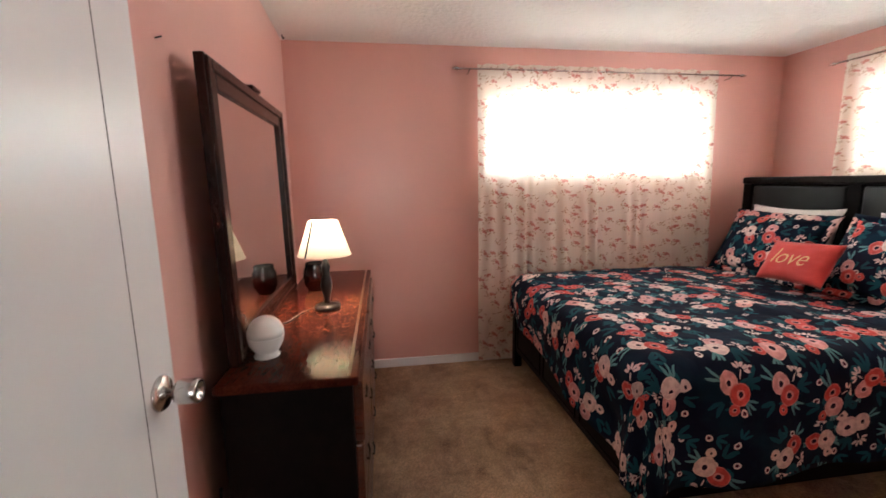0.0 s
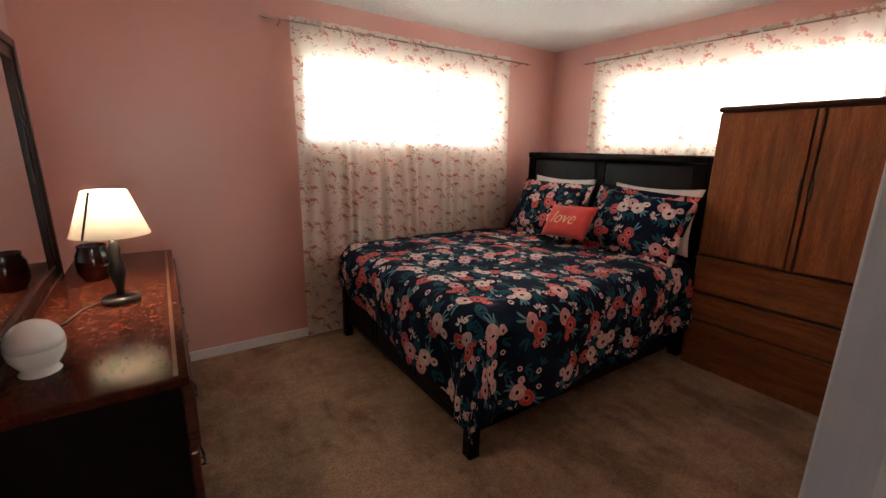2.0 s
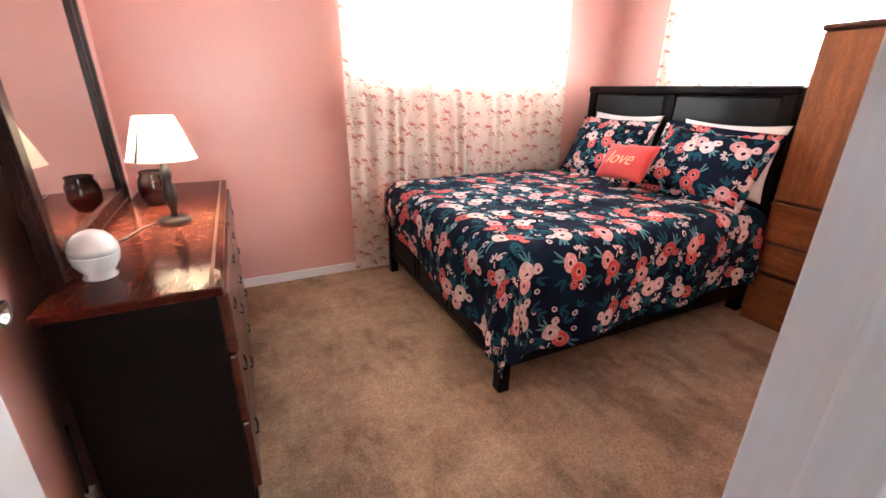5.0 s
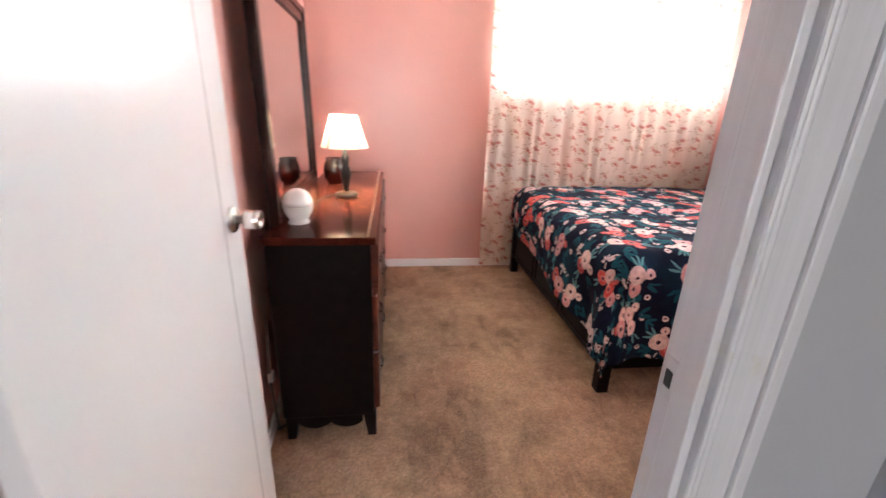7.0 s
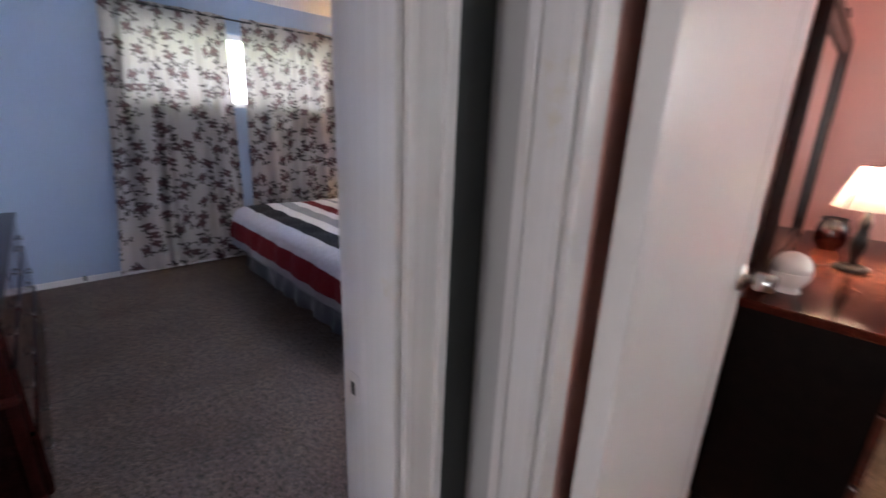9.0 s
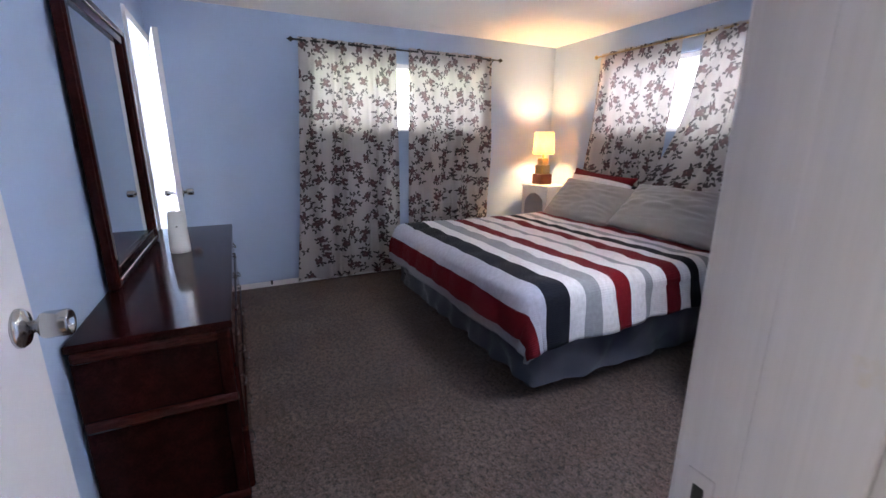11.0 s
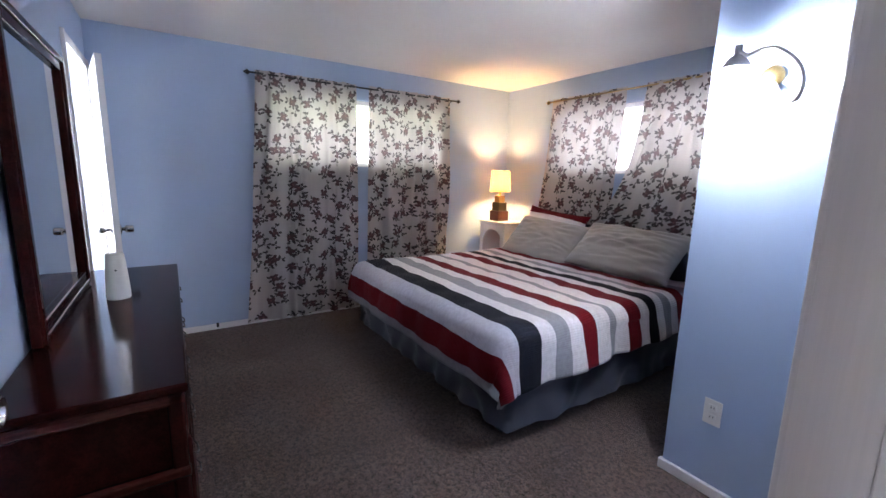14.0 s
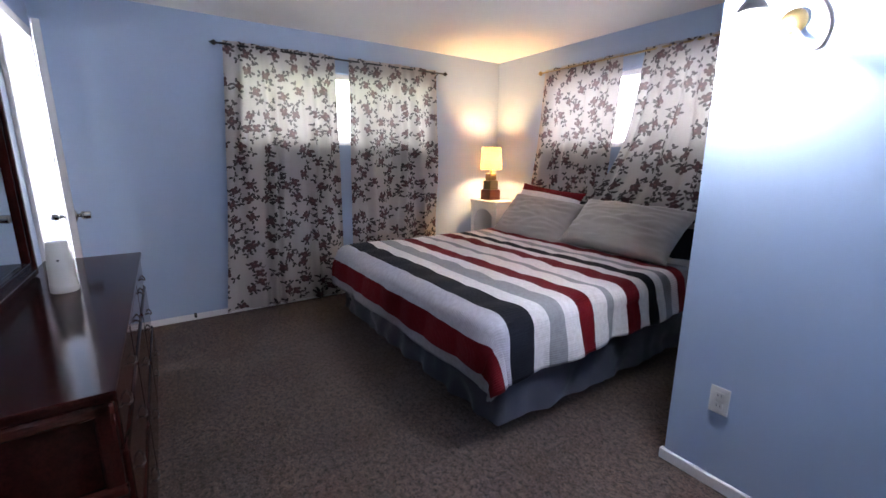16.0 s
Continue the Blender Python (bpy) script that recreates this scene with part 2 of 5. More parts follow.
def floral_cloth():
    """Navy print: clusters of coral and blush anemones with teal leaves, pale sprigs and buds."""
    m, nt, b = mat("navy_floral_cotton", 0.85)
    uv = coords(nt, "UV")
    col = mix(nt, ramp(nt, noise_tex(nt, uv, 4.5, 3), [(0.48, (0, 0, 0)), (0.66, (0.8, 0.8, 0.8))]), (0.005, 0.008, 0.024), (0.005, 0.026, 0.052))
    p, rnd = motif(nt, uv, 0.118, 7.3, 0.6, 0.006)
    some = maths(nt, "GREATER_THAN", rnd[1], 0.35)
    col = stamped(nt, col, p, fan(0, 0, 40, 3, 38, 0.030, 0.024, 0.007), (0.012, 0.085, 0.115), some)
    col = stamped(nt, col, p, [(-0.018, -0.018, 0.016, 0.013, 20)], (0.78, 0.60, 0.57), some)
    col = stamped(nt, col, p, [(-0.018, -0.018, 0.008, 0.007, 20)], (0.10, 0.02, 0.04), some)
    p, rnd = motif(nt, uv, 0.222, 0.4, 0.62, 0.008)
    col = stamped(nt, col, p, fan(0.0, 0.055, 80, 3, 34, 0.040, 0.034, 0.010) + fan(0.02, -0.05, -70, 2, 40, 0.042, 0.032, 0.010), (0.010, 0.070, 0.098))
    col = stamped(nt, col, p, fan(0.055, 0.02, 30, 3, 26, 0.036, 0.030, 0.0055) + fan(-0.05, -0.03, 215, 2, 30, 0.044, 0.030, 0.006), (0.11, 0.27, 0.29))
    col = stamped(nt, col, p, fan(-0.045, 0.062, 130, 5, 36, 0.024, 0.013, 0.0058) + [(-0.036, 0.052, 0.016, 0.003, 130)], (0.72, 0.56, 0.54))
    coral, blush, cream = (0.60, 0.090, 0.080), (0.68, 0.34, 0.33), (0.76, 0.57, 0.53)
    col = anemone(nt, col, p, 0.070, -0.028, 0.024, ramp(nt, rnd[2], [(0.0, cream), (0.6, coral)], True))
    col = anemone(nt, col, p, -0.034, -0.010, 0.042, ramp(nt, rnd[1], [(0.0, coral), (0.55, blush), (0.8, cream)], True))
    col = anemone(nt, col, p, 0.026, 0.016, 0.046, ramp(nt, rnd[2], [(0.0, cream), (0.6, blush), (0.8, coral)], True))
    nt.links.new(col, b.inputs["Base Color"])
    b.inputs["Specular IOR Level"].default_value = 0.12
    bump(nt, b, noise_tex(nt, uv, 14, 4), 0.35, 0.02)
    return m


def sheer(name, ground, prints, translucency, wash=0.4, open_weave=0.0, spin=6.283):
    """Printed curtain cloth that lets light through. prints: cell, seed, and lists of shapes with their tints."""
    m, nt, b = mat(name, 0.9)
    uv = coords(nt, "UV")
    col = mix(nt, noise_tex(nt, uv, 60, 2), ground, tuple(c * 0.93 for c in ground))
    for cell, seed, wob, layers in prints:
        p, rnd = motif(nt, uv, cell, seed, 0.8, wob, 60.0, spin)
        for shapes, tint, rare in layers:
            col = stamped(nt, col, p, shapes, tint, maths(nt, "GREATER_THAN", rnd[1], rare) if rare else None)
    nt.links.new(col, b.inputs["Base Color"])
    bump(nt, b, noise_tex(nt, uv, 500, 2), 0.2, 0.002)
    tr = node(nt, "ShaderNodeBsdfTranslucent", {"Color": mix(nt, wash, col, ground)})
    ms = node(nt, "ShaderNodeMixShader", {0: translucency, 1: b.outputs[0], 2: tr.outputs[0]})
    if open_weave:
        holes = nt.nodes.new("ShaderNodeBsdfTransparent")
        ms = node(nt, "ShaderNodeMixShader", {0: open_weave, 1: ms.outputs[0], 2: holes.outputs[0]})
    nt.links.new(ms.outputs[0], nt.nodes["Material Output"].inputs[0])
    return m


def glow(name, color, strength):
    m, nt, b = mat(name, 0.7)
    b.inputs["Base Color"].default_value = (*color, 1)
    b.inputs["Emission Color"].default_value = (*color, 1)
    b.inputs["Emission Strength"].default_value = strength
    return m


def glass():
    m, nt, b = mat("window_glass", 0.0)
    b.inputs["Transmission Weight"].default_value = 1.0
    b.inputs["IOR"].default_value = 1.45
    return m


PINK = paint("pink_wall_paint", (0.745, 0.40, 0.342), 0.32)
BLUE = paint("blue_wall_paint", (0.39, 0.49, 0.66))
# Much darker than the other hallway walls.
HALL_DARK = paint("hall_dark_grey", (0.05, 0.06, 0.06))
CREAM = paint("hall_pale_grey_paint", (0.46, 0.45, 0.46))
WHITE = paint("white_gloss_paint", (0.82, 0.80, 0.80), 0.24, 0.03, 0.03)
TRIM = paint("worn_trim_paint", (0.74, 0.71, 0.715), 0.4, 0.06, 0.05, 180, (0.60, 0.50, 0.30))
CEIL = paint("textured_ceiling_paint", (0.85, 0.83, 0.80), 0.9, 0.05, 0.55, 30)
CEIL_B = paint("faintly_textured_ceiling_paint", (0.83, 0.80, 0.78), 0.9, 0.06, 0.45, 22)
CARPET_P = carpet("tan_carpet", (0.36, 0.216, 0.127), (0.68, 0.440, 0.270), 0.45)
CARPET_B = carpet("brown_carpet", (0.100, 0.060, 0.047), (0.145, 0.096, 0.078), 1.0, 42, 0.75)
MAHOG = wood("dark_mahogany", (0.045, 0.010, 0.006), (0.10, 0.024, 0.012), 0.28, (1, 9, 9), 3.0, 0.15, None, 0.3)
# Scuff tint carries both bare wood and painted lamplight.
MAHOG_TOP = wood("lamplit_scuffed_mahogany_top", (0.036, 0.006, 0.004), (0.075, 0.014, 0.008), 0.14, (6, 1, 6), 3.0, 0.0, (0.60, 0.27, 0.13), 0.07)
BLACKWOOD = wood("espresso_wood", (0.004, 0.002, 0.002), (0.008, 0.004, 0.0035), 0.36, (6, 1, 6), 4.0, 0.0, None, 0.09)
FRAMEWOOD = wood("dark_mirror_frame_wood", (0.012, 0.004, 0.003), (0.024, 0.007, 0.005), 0.26, (6, 6, 1), 3.0, 0.0, None, 0.22)
CHERRY = wood("cherry_wood", (0.019, 0.0040, 0.0034), (0.034, 0.0072, 0.006), 0.10, (1, 6, 6), 3.0, 0.0, None, 0.08)
# Same cherry made lighter: the highlight on the rails is in the colour.
CHERRY_RAIL = wood("highlit_cherry_rail", (0.034, 0.007, 0.005), (0.058, 0.012, 0.008), 0.24, (6, 1, 6), 3.0, 0.0, None, 0.35)
OAK = wood("honey_oak", (0.20, 0.058, 0.017), (0.38, 0.128, 0.040), 0.36, (7, 7, 0.7), 4.0, 0.1, None, 0.35)
OAK_FLAT = wood("honey_oak_drawer_front", (0.20, 0.058, 0.017), (0.38, 0.128, 0.040), 0.36, (7, 0.7, 7), 4.0, 0.1, None, 0.35)
# Own colour of the top edge; on the body it paints shade into gaps.
OAK_DARK = wood("dark_oak_edge_and_gap_shade", (0.07, 0.022, 0.009), (0.14, 0.044, 0.016), 0.3, (7, 0.7, 7), 4.0, 0.1, None, 0.4)
PULLWOOD = wood("dark_walnut_pull", (0.05, 0.018, 0.008), (0.09, 0.032, 0.014), 0.4, (7, 7, 0.7))
MIRROR, _, _b = mat("mirror_glass", 0.015, 1.0)
_b.inputs["Base Color"].default_value = (0.72, 0.745, 0.745, 1)
CHROME = plain("brushed_chrome", (0.62, 0.61, 0.60), 0.18, 1.0)
BRASS = plain("aged_brass", (0.42, 0.30, 0.14), 0.3, 1.0)
BLACKMETAL = plain("black_metal", (0.02, 0.02, 0.022), 0.35, 0.6)
FLORAL = floral_cloth()
GLASS = glass()
LEATHER = plain("black_leather", (0.010, 0.010, 0.011), 0.42, 0, 0.3, 220, 0.16)
PILLOWWHITE = cloth("white_pillow_cotton", (0.75, 0.70, 0.68))
CORAL = cloth("coral_velvet", (0.62, 0.055, 0.05))
GOLD = plain("gold_thread", (0.75, 0.50, 0.24), 0.4, 0.3)
GREYCOTTON = cloth("grey_pillow_cotton", (0.33, 0.305, 0.29))
SKIRT = cloth("slate_satin", (0.062, 0.068, 0.092), 0.30, 900, None, 0.0)
BLACKCLOTH = cloth("dark_headboard_cloth", (0.02, 0.022, 0.03), 0.9, 900, None, 0.0)
PORCELAIN = plain("white_porcelain", (0.80, 0.76, 0.72), 0.16, 0, 0.03)
PLASTIC = plain("white_plastic", (0.78, 0.76, 0.72), 0.4, 0, 0.03)
SLOT = plain("dark_slot", (0.03, 0.03, 0.03), 0.6)
GREYMETAL = plain("grey_enamel", (0.34, 0.31, 0.31), 0.45)
VASE = plain("oxblood_glaze", (0.010, 0.0012, 0.001), 0.06, 0, 0.3)
BRONZE = plain("dark_bronze", (0.010, 0.008, 0.007), 0.32, 0.0, 0.2, 60, 0.3)
OLIVE = plain("olive_stone_block", (0.14, 0.11, 0.05), 0.5)
TANSTONE = plain("tan_stone_block", (0.24, 0.17, 0.07), 0.5)
OXBLOCK = plain("dark_red_block", (0.09, 0.02, 0.014), 0.4)
RUBBER = plain("black_rubber", (0.015, 0.015, 0.015), 0.6)
SHADE_P = sheer("cream_pleated_shade", (0.72, 0.60, 0.46), [], 0.10)
SHADE_B = sheer("yellow_drum_shade", (0.80, 0.47, 0.14), [], 0.11)
BULB = glow("lit_bulb", (0.95, 0.97, 1.0), 30.0)
PLUM, UMBER = (0.050, 0.008, 0.014), (0.017, 0.010, 0.014)
CURTAIN_P = sheer("cream_sprigged_sheer", (0.92, 0.86, 0.76), [
    (0.070, 2.0, 0.006, [([(0.0, 0.0, 0.014, 0.0032, 20), (0.014, 0.008, 0.007, 0.005, 60)], (0.54, 0.40, 0.27), 0.40)]),
    (0.108, 0.0, 0.007, [
        ([(-0.024, 0.004, 0.028, 0.003, 25), (-0.038, 0.012, 0.010, 0.005, 80), (0.034, -0.020, 0.012, 0.005, -40), (-0.02, -0.016, 0.010, 0.005, 10)], (0.52, 0.36, 0.22), 0.0),
        ([(0.004, 0.010, 0.016, 0.012, 30), (0.025, 0.004, 0.012, 0.009, -20), (-0.014, 0.022, 0.009, 0.007, 0)], (0.62, 0.24, 0.19), 0.12),
        ([(0.006, 0.008, 0.008, 0.005, 30), (0.026, 0.006, 0.005, 0.004, 0)], (0.46, 0.09, 0.08), 0.2)])], 0.40, 0.4, 0.17, 1.2)
CURTAIN_B = sheer("ivory_leaf_print_cotton", (0.47, 0.425, 0.405), [
    (0.105, 3.0, 0.003, [(fan(0, 0, 0, 2, 80, 0.024, 0.016, 0.009) + [(-0.006, 0.0, 0.024, 0.0026, 10), (-0.032, -0.006, 0.015, 0.009, 40), (-0.022, 0.014, 0.014, 0.009, -60)], UMBER, 0.5)]),
    (0.150, 0.0, 0.0035, [
        ([(-0.030, 0.016, 0.040, 0.0026, -28), (-0.062, 0.030, 0.019, 0.0088, 20), (-0.044, 0.044, 0.018, 0.0088, -70), (-0.030, -0.002, 0.018, 0.010, 60), (0.046, 0.024, 0.019, 0.0088, 30), (0.060, -0.008, 0.018, 0.0088, -40), (0.028, 0.044, 0.017, 0.010, 80)], UMBER, 0.0),
        (fan(0.010, -0.008, 60, 3, 75, 0.018, 0.022, 0.016) + [(0.002, -0.028, 0.018, 0.013, 10)], PLUM, 0.0),
        ([(0.012, -0.008, 0.007, 0.006, 0)], (0.16, 0.05, 0.05), 0.0)])], 0.22, 0.50)


def striped_quilt():
    """Bands across the bed, by the distance along it, with a ribbed weave in the grey ones."""
    m, nt, b = mat("striped_quilt_cotton", 0.85)
    uv = coords(nt, "UV")
    t = node(nt, "ShaderNodeSeparateXYZ", {0: uv}).outputs[1]
    wob = maths(nt, "MULTIPLY_ADD", noise_tex(nt, uv, 3, 2), 0.02, -0.01)
    f = maths(nt, "DIVIDE", maths(nt, "ADD", t, wob), 4.0)
    white, grey, red, black, lav = (0.76, 0.74, 0.76), (0.31, 0.32, 0.35), (0.155, 0.007, 0.013), (0.012, 0.014, 0.022), (0.55, 0.54, 0.61)
    bands = [(0.0, grey), (0.935, red), (1.075, lav), (1.205, black), (1.365, white), (1.48, grey), (1.58, white), (1.70, red), (1.81, white), (1.93, grey), (2.00, white), (2.12, red), (2.24, white), (2.33, black), (2.42, white), (2.50, grey), (2.59, white), (2.67, red), (2.76, grey), (2.90, white)]
    col = ramp(nt, f, [(p / 4.0, c) for p, c in bands], True)
    nt.links.new(mix(nt, 0.35, col, node(nt, "ShaderNodeTexNoise", {"Vector": uv, "Scale": 40.0}).outputs[0], "MULTIPLY"), b.inputs["Base Color"])
    b.inputs["Specular IOR Level"].default_value = 0.15
    rib = node(nt, "ShaderNodeTexWave", {"Vector": uv, "Scale": 28.0})
    bump(nt, b, maths(nt, "ADD", maths(nt, "MULTIPLY", rib.outputs[0 if len(rib.outputs) < 2 else 1], 0.25), noise_tex(nt, uv, 12, 4)), 0.35, 0.02)
    return m


STRIPES = striped_quilt()

# ---- things ----

def box(bm, x0, x1, y0, y1, z0, z1, bev=0.0):
    """Adds a box with softened edges to bm."""
    r = bmesh.ops.create_cube(bm, size=1.0)
    for v in r["verts"]:
        v.co = Vector((x0 + (v.co.x + 0.5) * (x1 - x0), y0 + (v.co.y + 0.5) * (y1 - y0), z0 + (v.co.z + 0.5) * (z1 - z0)))
    if bev:
        es = list({e for v in r["verts"] for e in v.link_edges})
        bmesh.ops.bevel(bm, geom=es, offset=bev, segments=2, affect="EDGES", profile=0.5)
    return bm


def boxes(*rows, bev=0.0):
    bm = bmesh.new()
    for r in rows:
        box(bm, *r, bev=bev)
    return bm


def turned(profile, n=28, centre=(0, 0, 0)):
    """A body of revolution from (radius, height) pairs."""
    bm = bmesh.new()
    rings = []
    for r, z in profile:
        rings.append([bm.verts.new((centre[0] + r * math.cos(2 * math.pi * k / n), centre[1] + r * math.sin(2 * math.pi * k / n), centre[2] + z)) for k in range(n)])
    for a, b in zip(rings, rings[1:]):
        for k in range(n):
            bm.faces.new((a[k], a[(k + 1) % n], b[(k + 1) % n], b[k]))
    bm.faces.new(rings[0][::-1])
    bm.faces.new(rings[-1])
    for f in bm.faces:
        f.smooth = True
    return bm


def tube(points, r, n=10):
    """A round bar along points."""
    bm = bmesh.new()
    pts = [Vector(p) for p in points]
    rings = []
    for i, p in enumerate(pts):
        d = (pts[min(i + 1, len(pts) - 1)] - pts[max(i - 1, 0)]).normalized()
        q = d.to_track_quat("Z", "Y")
        rings.append([bm.verts.new(p + q @ Vector((r * math.cos(2 * math.pi * k / n), r * math.sin(2 * math.pi * k / n), 0))) for k in range(n)])
    for a, b in zip(rings, rings[1:]):
        for k in range(n):
            bm.faces.new((a[k], a[(k + 1) % n], b[(k + 1) % n], b[k]))
    bm.faces.new(rings[0][::-1])
    bm.faces.new(rings[-1])
    for f in bm.faces:
        f.smooth = True
    return bm


def strip(axis, lows, top, d0, d1):
    """A board with a shaped lower edge: lows are (place, height) pairs along axis."""
    bm = bmesh.new()
    at = (lambda p, q, z: (p, q, z)) if axis == "x" else (lambda p, q, z: (q, p, z))
    rows = [[bm.verts.new(at(p, q, z)) for p, z0 in lows for z in ((z0,) if k == 0 else (top,))] for q in (d0, d1) for k in (0, 1)]
    a, b, c, d = rows
    for r0, r1 in ((a, b), (c, d), (a, c), (b, d)):
        for k in range(len(lows) - 1):
            bm.faces.new((r0[k], r0[k + 1], r1[k + 1], r1[k]))
    for k in (0, -1):
        bm.faces.new((a[k], b[k], d[k], c[k]))
    return bm


def shift(bm, m):
    bmesh.ops.transform(bm, matrix=m, verts=bm.verts)
    return bm


def part(name, bm, material, parent=None, label="", smooth=False):
    """One bmesh as one mesh object, under parent where given."""
    me = bpy.data.meshes.new(name)
    bmesh.ops.recalc_face_normals(bm, faces=bm.faces)
    if smooth:
        for f in bm.faces:
            f.smooth = True
    bm.to_mesh(me)
    bm.free()
    me.materials.append(material)
    ob = new(name, me)
    if parent is not None:
        ob.parent = parent
        if parent.parent is None:
            ob.matrix_parent_inverse = Matrix.Translation(-parent.location)
    if label:
        ob["label"] = label
    return ob


def thing(name, where, label, category, group=""):
    """An Empty at the thing's base that parents its parts."""
    ob = new(name)
    ob.empty_display_size = 0.1
    ob.location = where
    return tagged(ob, label, category, group)


def structure(name, bm, material, label, category):
    return tagged(part(name, bm, material), label, category, "", "structure")


# ---- the setting ----
H = 2.40
XL, XR, Y0, Y1 = 0.185, 4.095, 0.470, 3.50
BX, BXR, BY0, BY1 = -3.80, 0.096, -0.600, 3.37
HX, HY = 0.225, 0.42


def wall_run(axis, a, b, lo, hi, holes, z1=H):
    """A straight wall from lo to hi along axis, between faces a and b, with rectangular holes (from, to, bottom, top)."""
    rows, at = [], lo
    for h0, h1, zb, zt in sorted(holes):
        rows.append((at, h0, 0, z1))
        if zb > 0:
            rows.append((h0, h1, 0, zb))
        if zt < z1:
            rows.append((h0, h1, zt, z1))
        at = h1
    rows.append((at, hi, 0, z1))
    bm = bmesh.new()
    for p, q, za, zb in rows:
        if axis == "x":
            box(bm, p, q, a, b, za, zb)
        else:
            box(bm, a, b, p, q, za, zb)
    bmesh.ops.remove_doubles(bm, verts=bm.verts, dist=1e-5)
    return bm


W1 = (1.60, 3.42, 1.46, 2.10)
W2 = (1.06, 2.82, 1.49, 2.10)
W3 = (0.60, 2.42, 1.45, 2.09)
W4 = (-3.02, -1.12, 1.44, 2.08)
structure("floor_pink", boxes((XL - 0.1, XR + 0.05, Y0 - 0.06, Y1 + 0.05, -0.1, 0)), CARPET_P, "tan cut-pile carpet with worn traffic marks", "carpet")
structure("floor_hall", boxes((BXR - 0.06, 1.45, -5.0, Y0 - 0.06, -0.1, -0.002)), CARPET_P, "tan carpet of the hallway", "carpet")
structure("floor_blue", boxes((BX - 0.05, BXR - 0.06, BY0 - 0.05, BY1 + 0.05, -0.1, 0)), CARPET_B, "brown speckled cut-pile carpet", "carpet")
structure("ceiling_pink", boxes((XL - 0.12, XR + 0.15, Y0 - 0.06, Y1 + 0.15, H, H + 0.1)), CEIL, "white stippled bedroom ceiling", "ceiling")
structure("ceiling_blue", boxes((BX - 0.15, BXR - 0.06, BY0 - 0.12, BY1 + 0.15, H, H + 0.1)), CEIL_B, "white stippled bedroom ceiling", "ceiling")
structure("ceiling_hall", boxes((BXR - 0.06, 1.47, -5.12, Y0 - 0.06, H, H + 0.1)), CEIL, "white hallway ceiling", "ceiling")
structure("wall_pink_far", wall_run("x", Y1, Y1 + 0.15, XL - 0.05, XR + 0.15, [W1]), PINK, "matt salmon pink painted wall with a high window", "wall")
structure("wall_pink_side", wall_run("y", XR, XR + 0.15, Y0 - 0.1, Y1, [W2]), PINK, "matt salmon pink painted wall with a high window", "wall")
def skewed(bm):
    """The left wall runs a little out of square: it comes nearer towards the door."""
    for v in bm.verts:
        v.co.x += (Y1 - v.co.y) * 0.0512
    return bm


structure("wall_pink_left", skewed(wall_run("y", XL - 0.06, XL, Y0, Y1, [])), PINK, "matt salmon pink painted wall", "wall")
DP = (0.345, 1.098)
structure("wall_pink_door", wall_run("x", HY + 0.03, Y0, XL - 0.05, XR, [(DP[0] - 0.015, DP[1] + 0.015, 0, 2.055)]), PINK, "salmon pink wall around the doorway", "wall")
structure("wall_hall_end", wall_run("x", HY, HY + 0.03, HX, 1.40, [(DP[0] - 0.015, DP[1] + 0.015, 0, 2.055)]), CREAM, "pale grey painted end wall of the hallway", "wall")
DB = (-0.415, 0.283)
structure("wall_hall_left", wall_run("y", BXR + 0.03, HX, -5.0, HY, [(DB[0] - 0.015, DB[1] + 0.015, 0, 2.055)]), HALL_DARK, "dark grey hallway wall", "wall")
structure("wall_blue_door", wall_run("y", BXR, BXR + 0.03, BY0, 1.75, [(DB[0] - 0.015, DB[1] + 0.015, 0, 2.055)]), BLUE, "pale blue wall around the doorway", "wall")
structure("wall_hall_right", wall_run("y", 1.35, 1.45, -5.0, HY, []), CREAM, "pale grey painted hallway wall", "wall")
# Unseen closing wall; the opening is invented to hold the hall's fill light.
structure("wall_hall_back", wall_run("x", -5.1, -5.0, BXR, 1.45, [(0.3, 1.3, 0.9, 2.0)]), CREAM, "pale grey painted wall with an added unseen opening", "wall")
structure("wall_blue_far", wall_run("y", BX - 0.15, BX, BY0 - 0.1, BY1, [W3]), BLUE, "pale blue painted wall with a high window", "wall")
structure("wall_blue_head", wall_run("x", BY1, BY1 + 0.15, BX - 0.15, BXR, [W4]), BLUE, "pale blue painted wall with a high window", "wall")
structure("wall_blue_closet", boxes((-0.722, BXR, 1.760, BY1, 0, H)), BLUE, "pale blue closet wall that juts into the room", "wall")
DBA = (-3.70, -3.00)
structure("wall_blue_left", wall_run("x", BY0 - 0.1, BY0, BX, BXR + 0.05, [(DBA[0], DBA[1], 0, 2.06)]), BLUE, "pale blue painted wall with a bathroom doorway", "wall")
bath = bmesh.new()
for r in ((-3.9, -3.8, -2.4, BY0 - 0.1, 0, H), (-2.2, -2.1, -2.4, BY0 - 0.1, 0, H), (-3.9, -2.1, -2.4, BY0 - 0.1, -0.1, 0), (-3.9, -2.1, -2.4, BY0 - 0.1, H, H + 0.1)):
    box(bath, *r)
for r in ((-3.9, -3.75, -2.5, -2.4, 0, H), (-2.85, -2.1, -2.5, -2.4, 0, H), (-3.75, -2.85, -2.5, -2.4, 0, 1.15), (-3.75, -2.85, -2.5, -2.4, 2.05, H)):
    box(bath, *r)
structure("wall_bathroom", bath, WHITE, "plain white bathroom walls beyond the doorway", "wall")
structure("ground", boxes((-60, 60, -60, 60, -0.6, -0.55)), plain("lawn", (0.07, 0.12, 0.03), 0.9, 0, 0.4, 3), "mown green lawn around the house", "lawn")


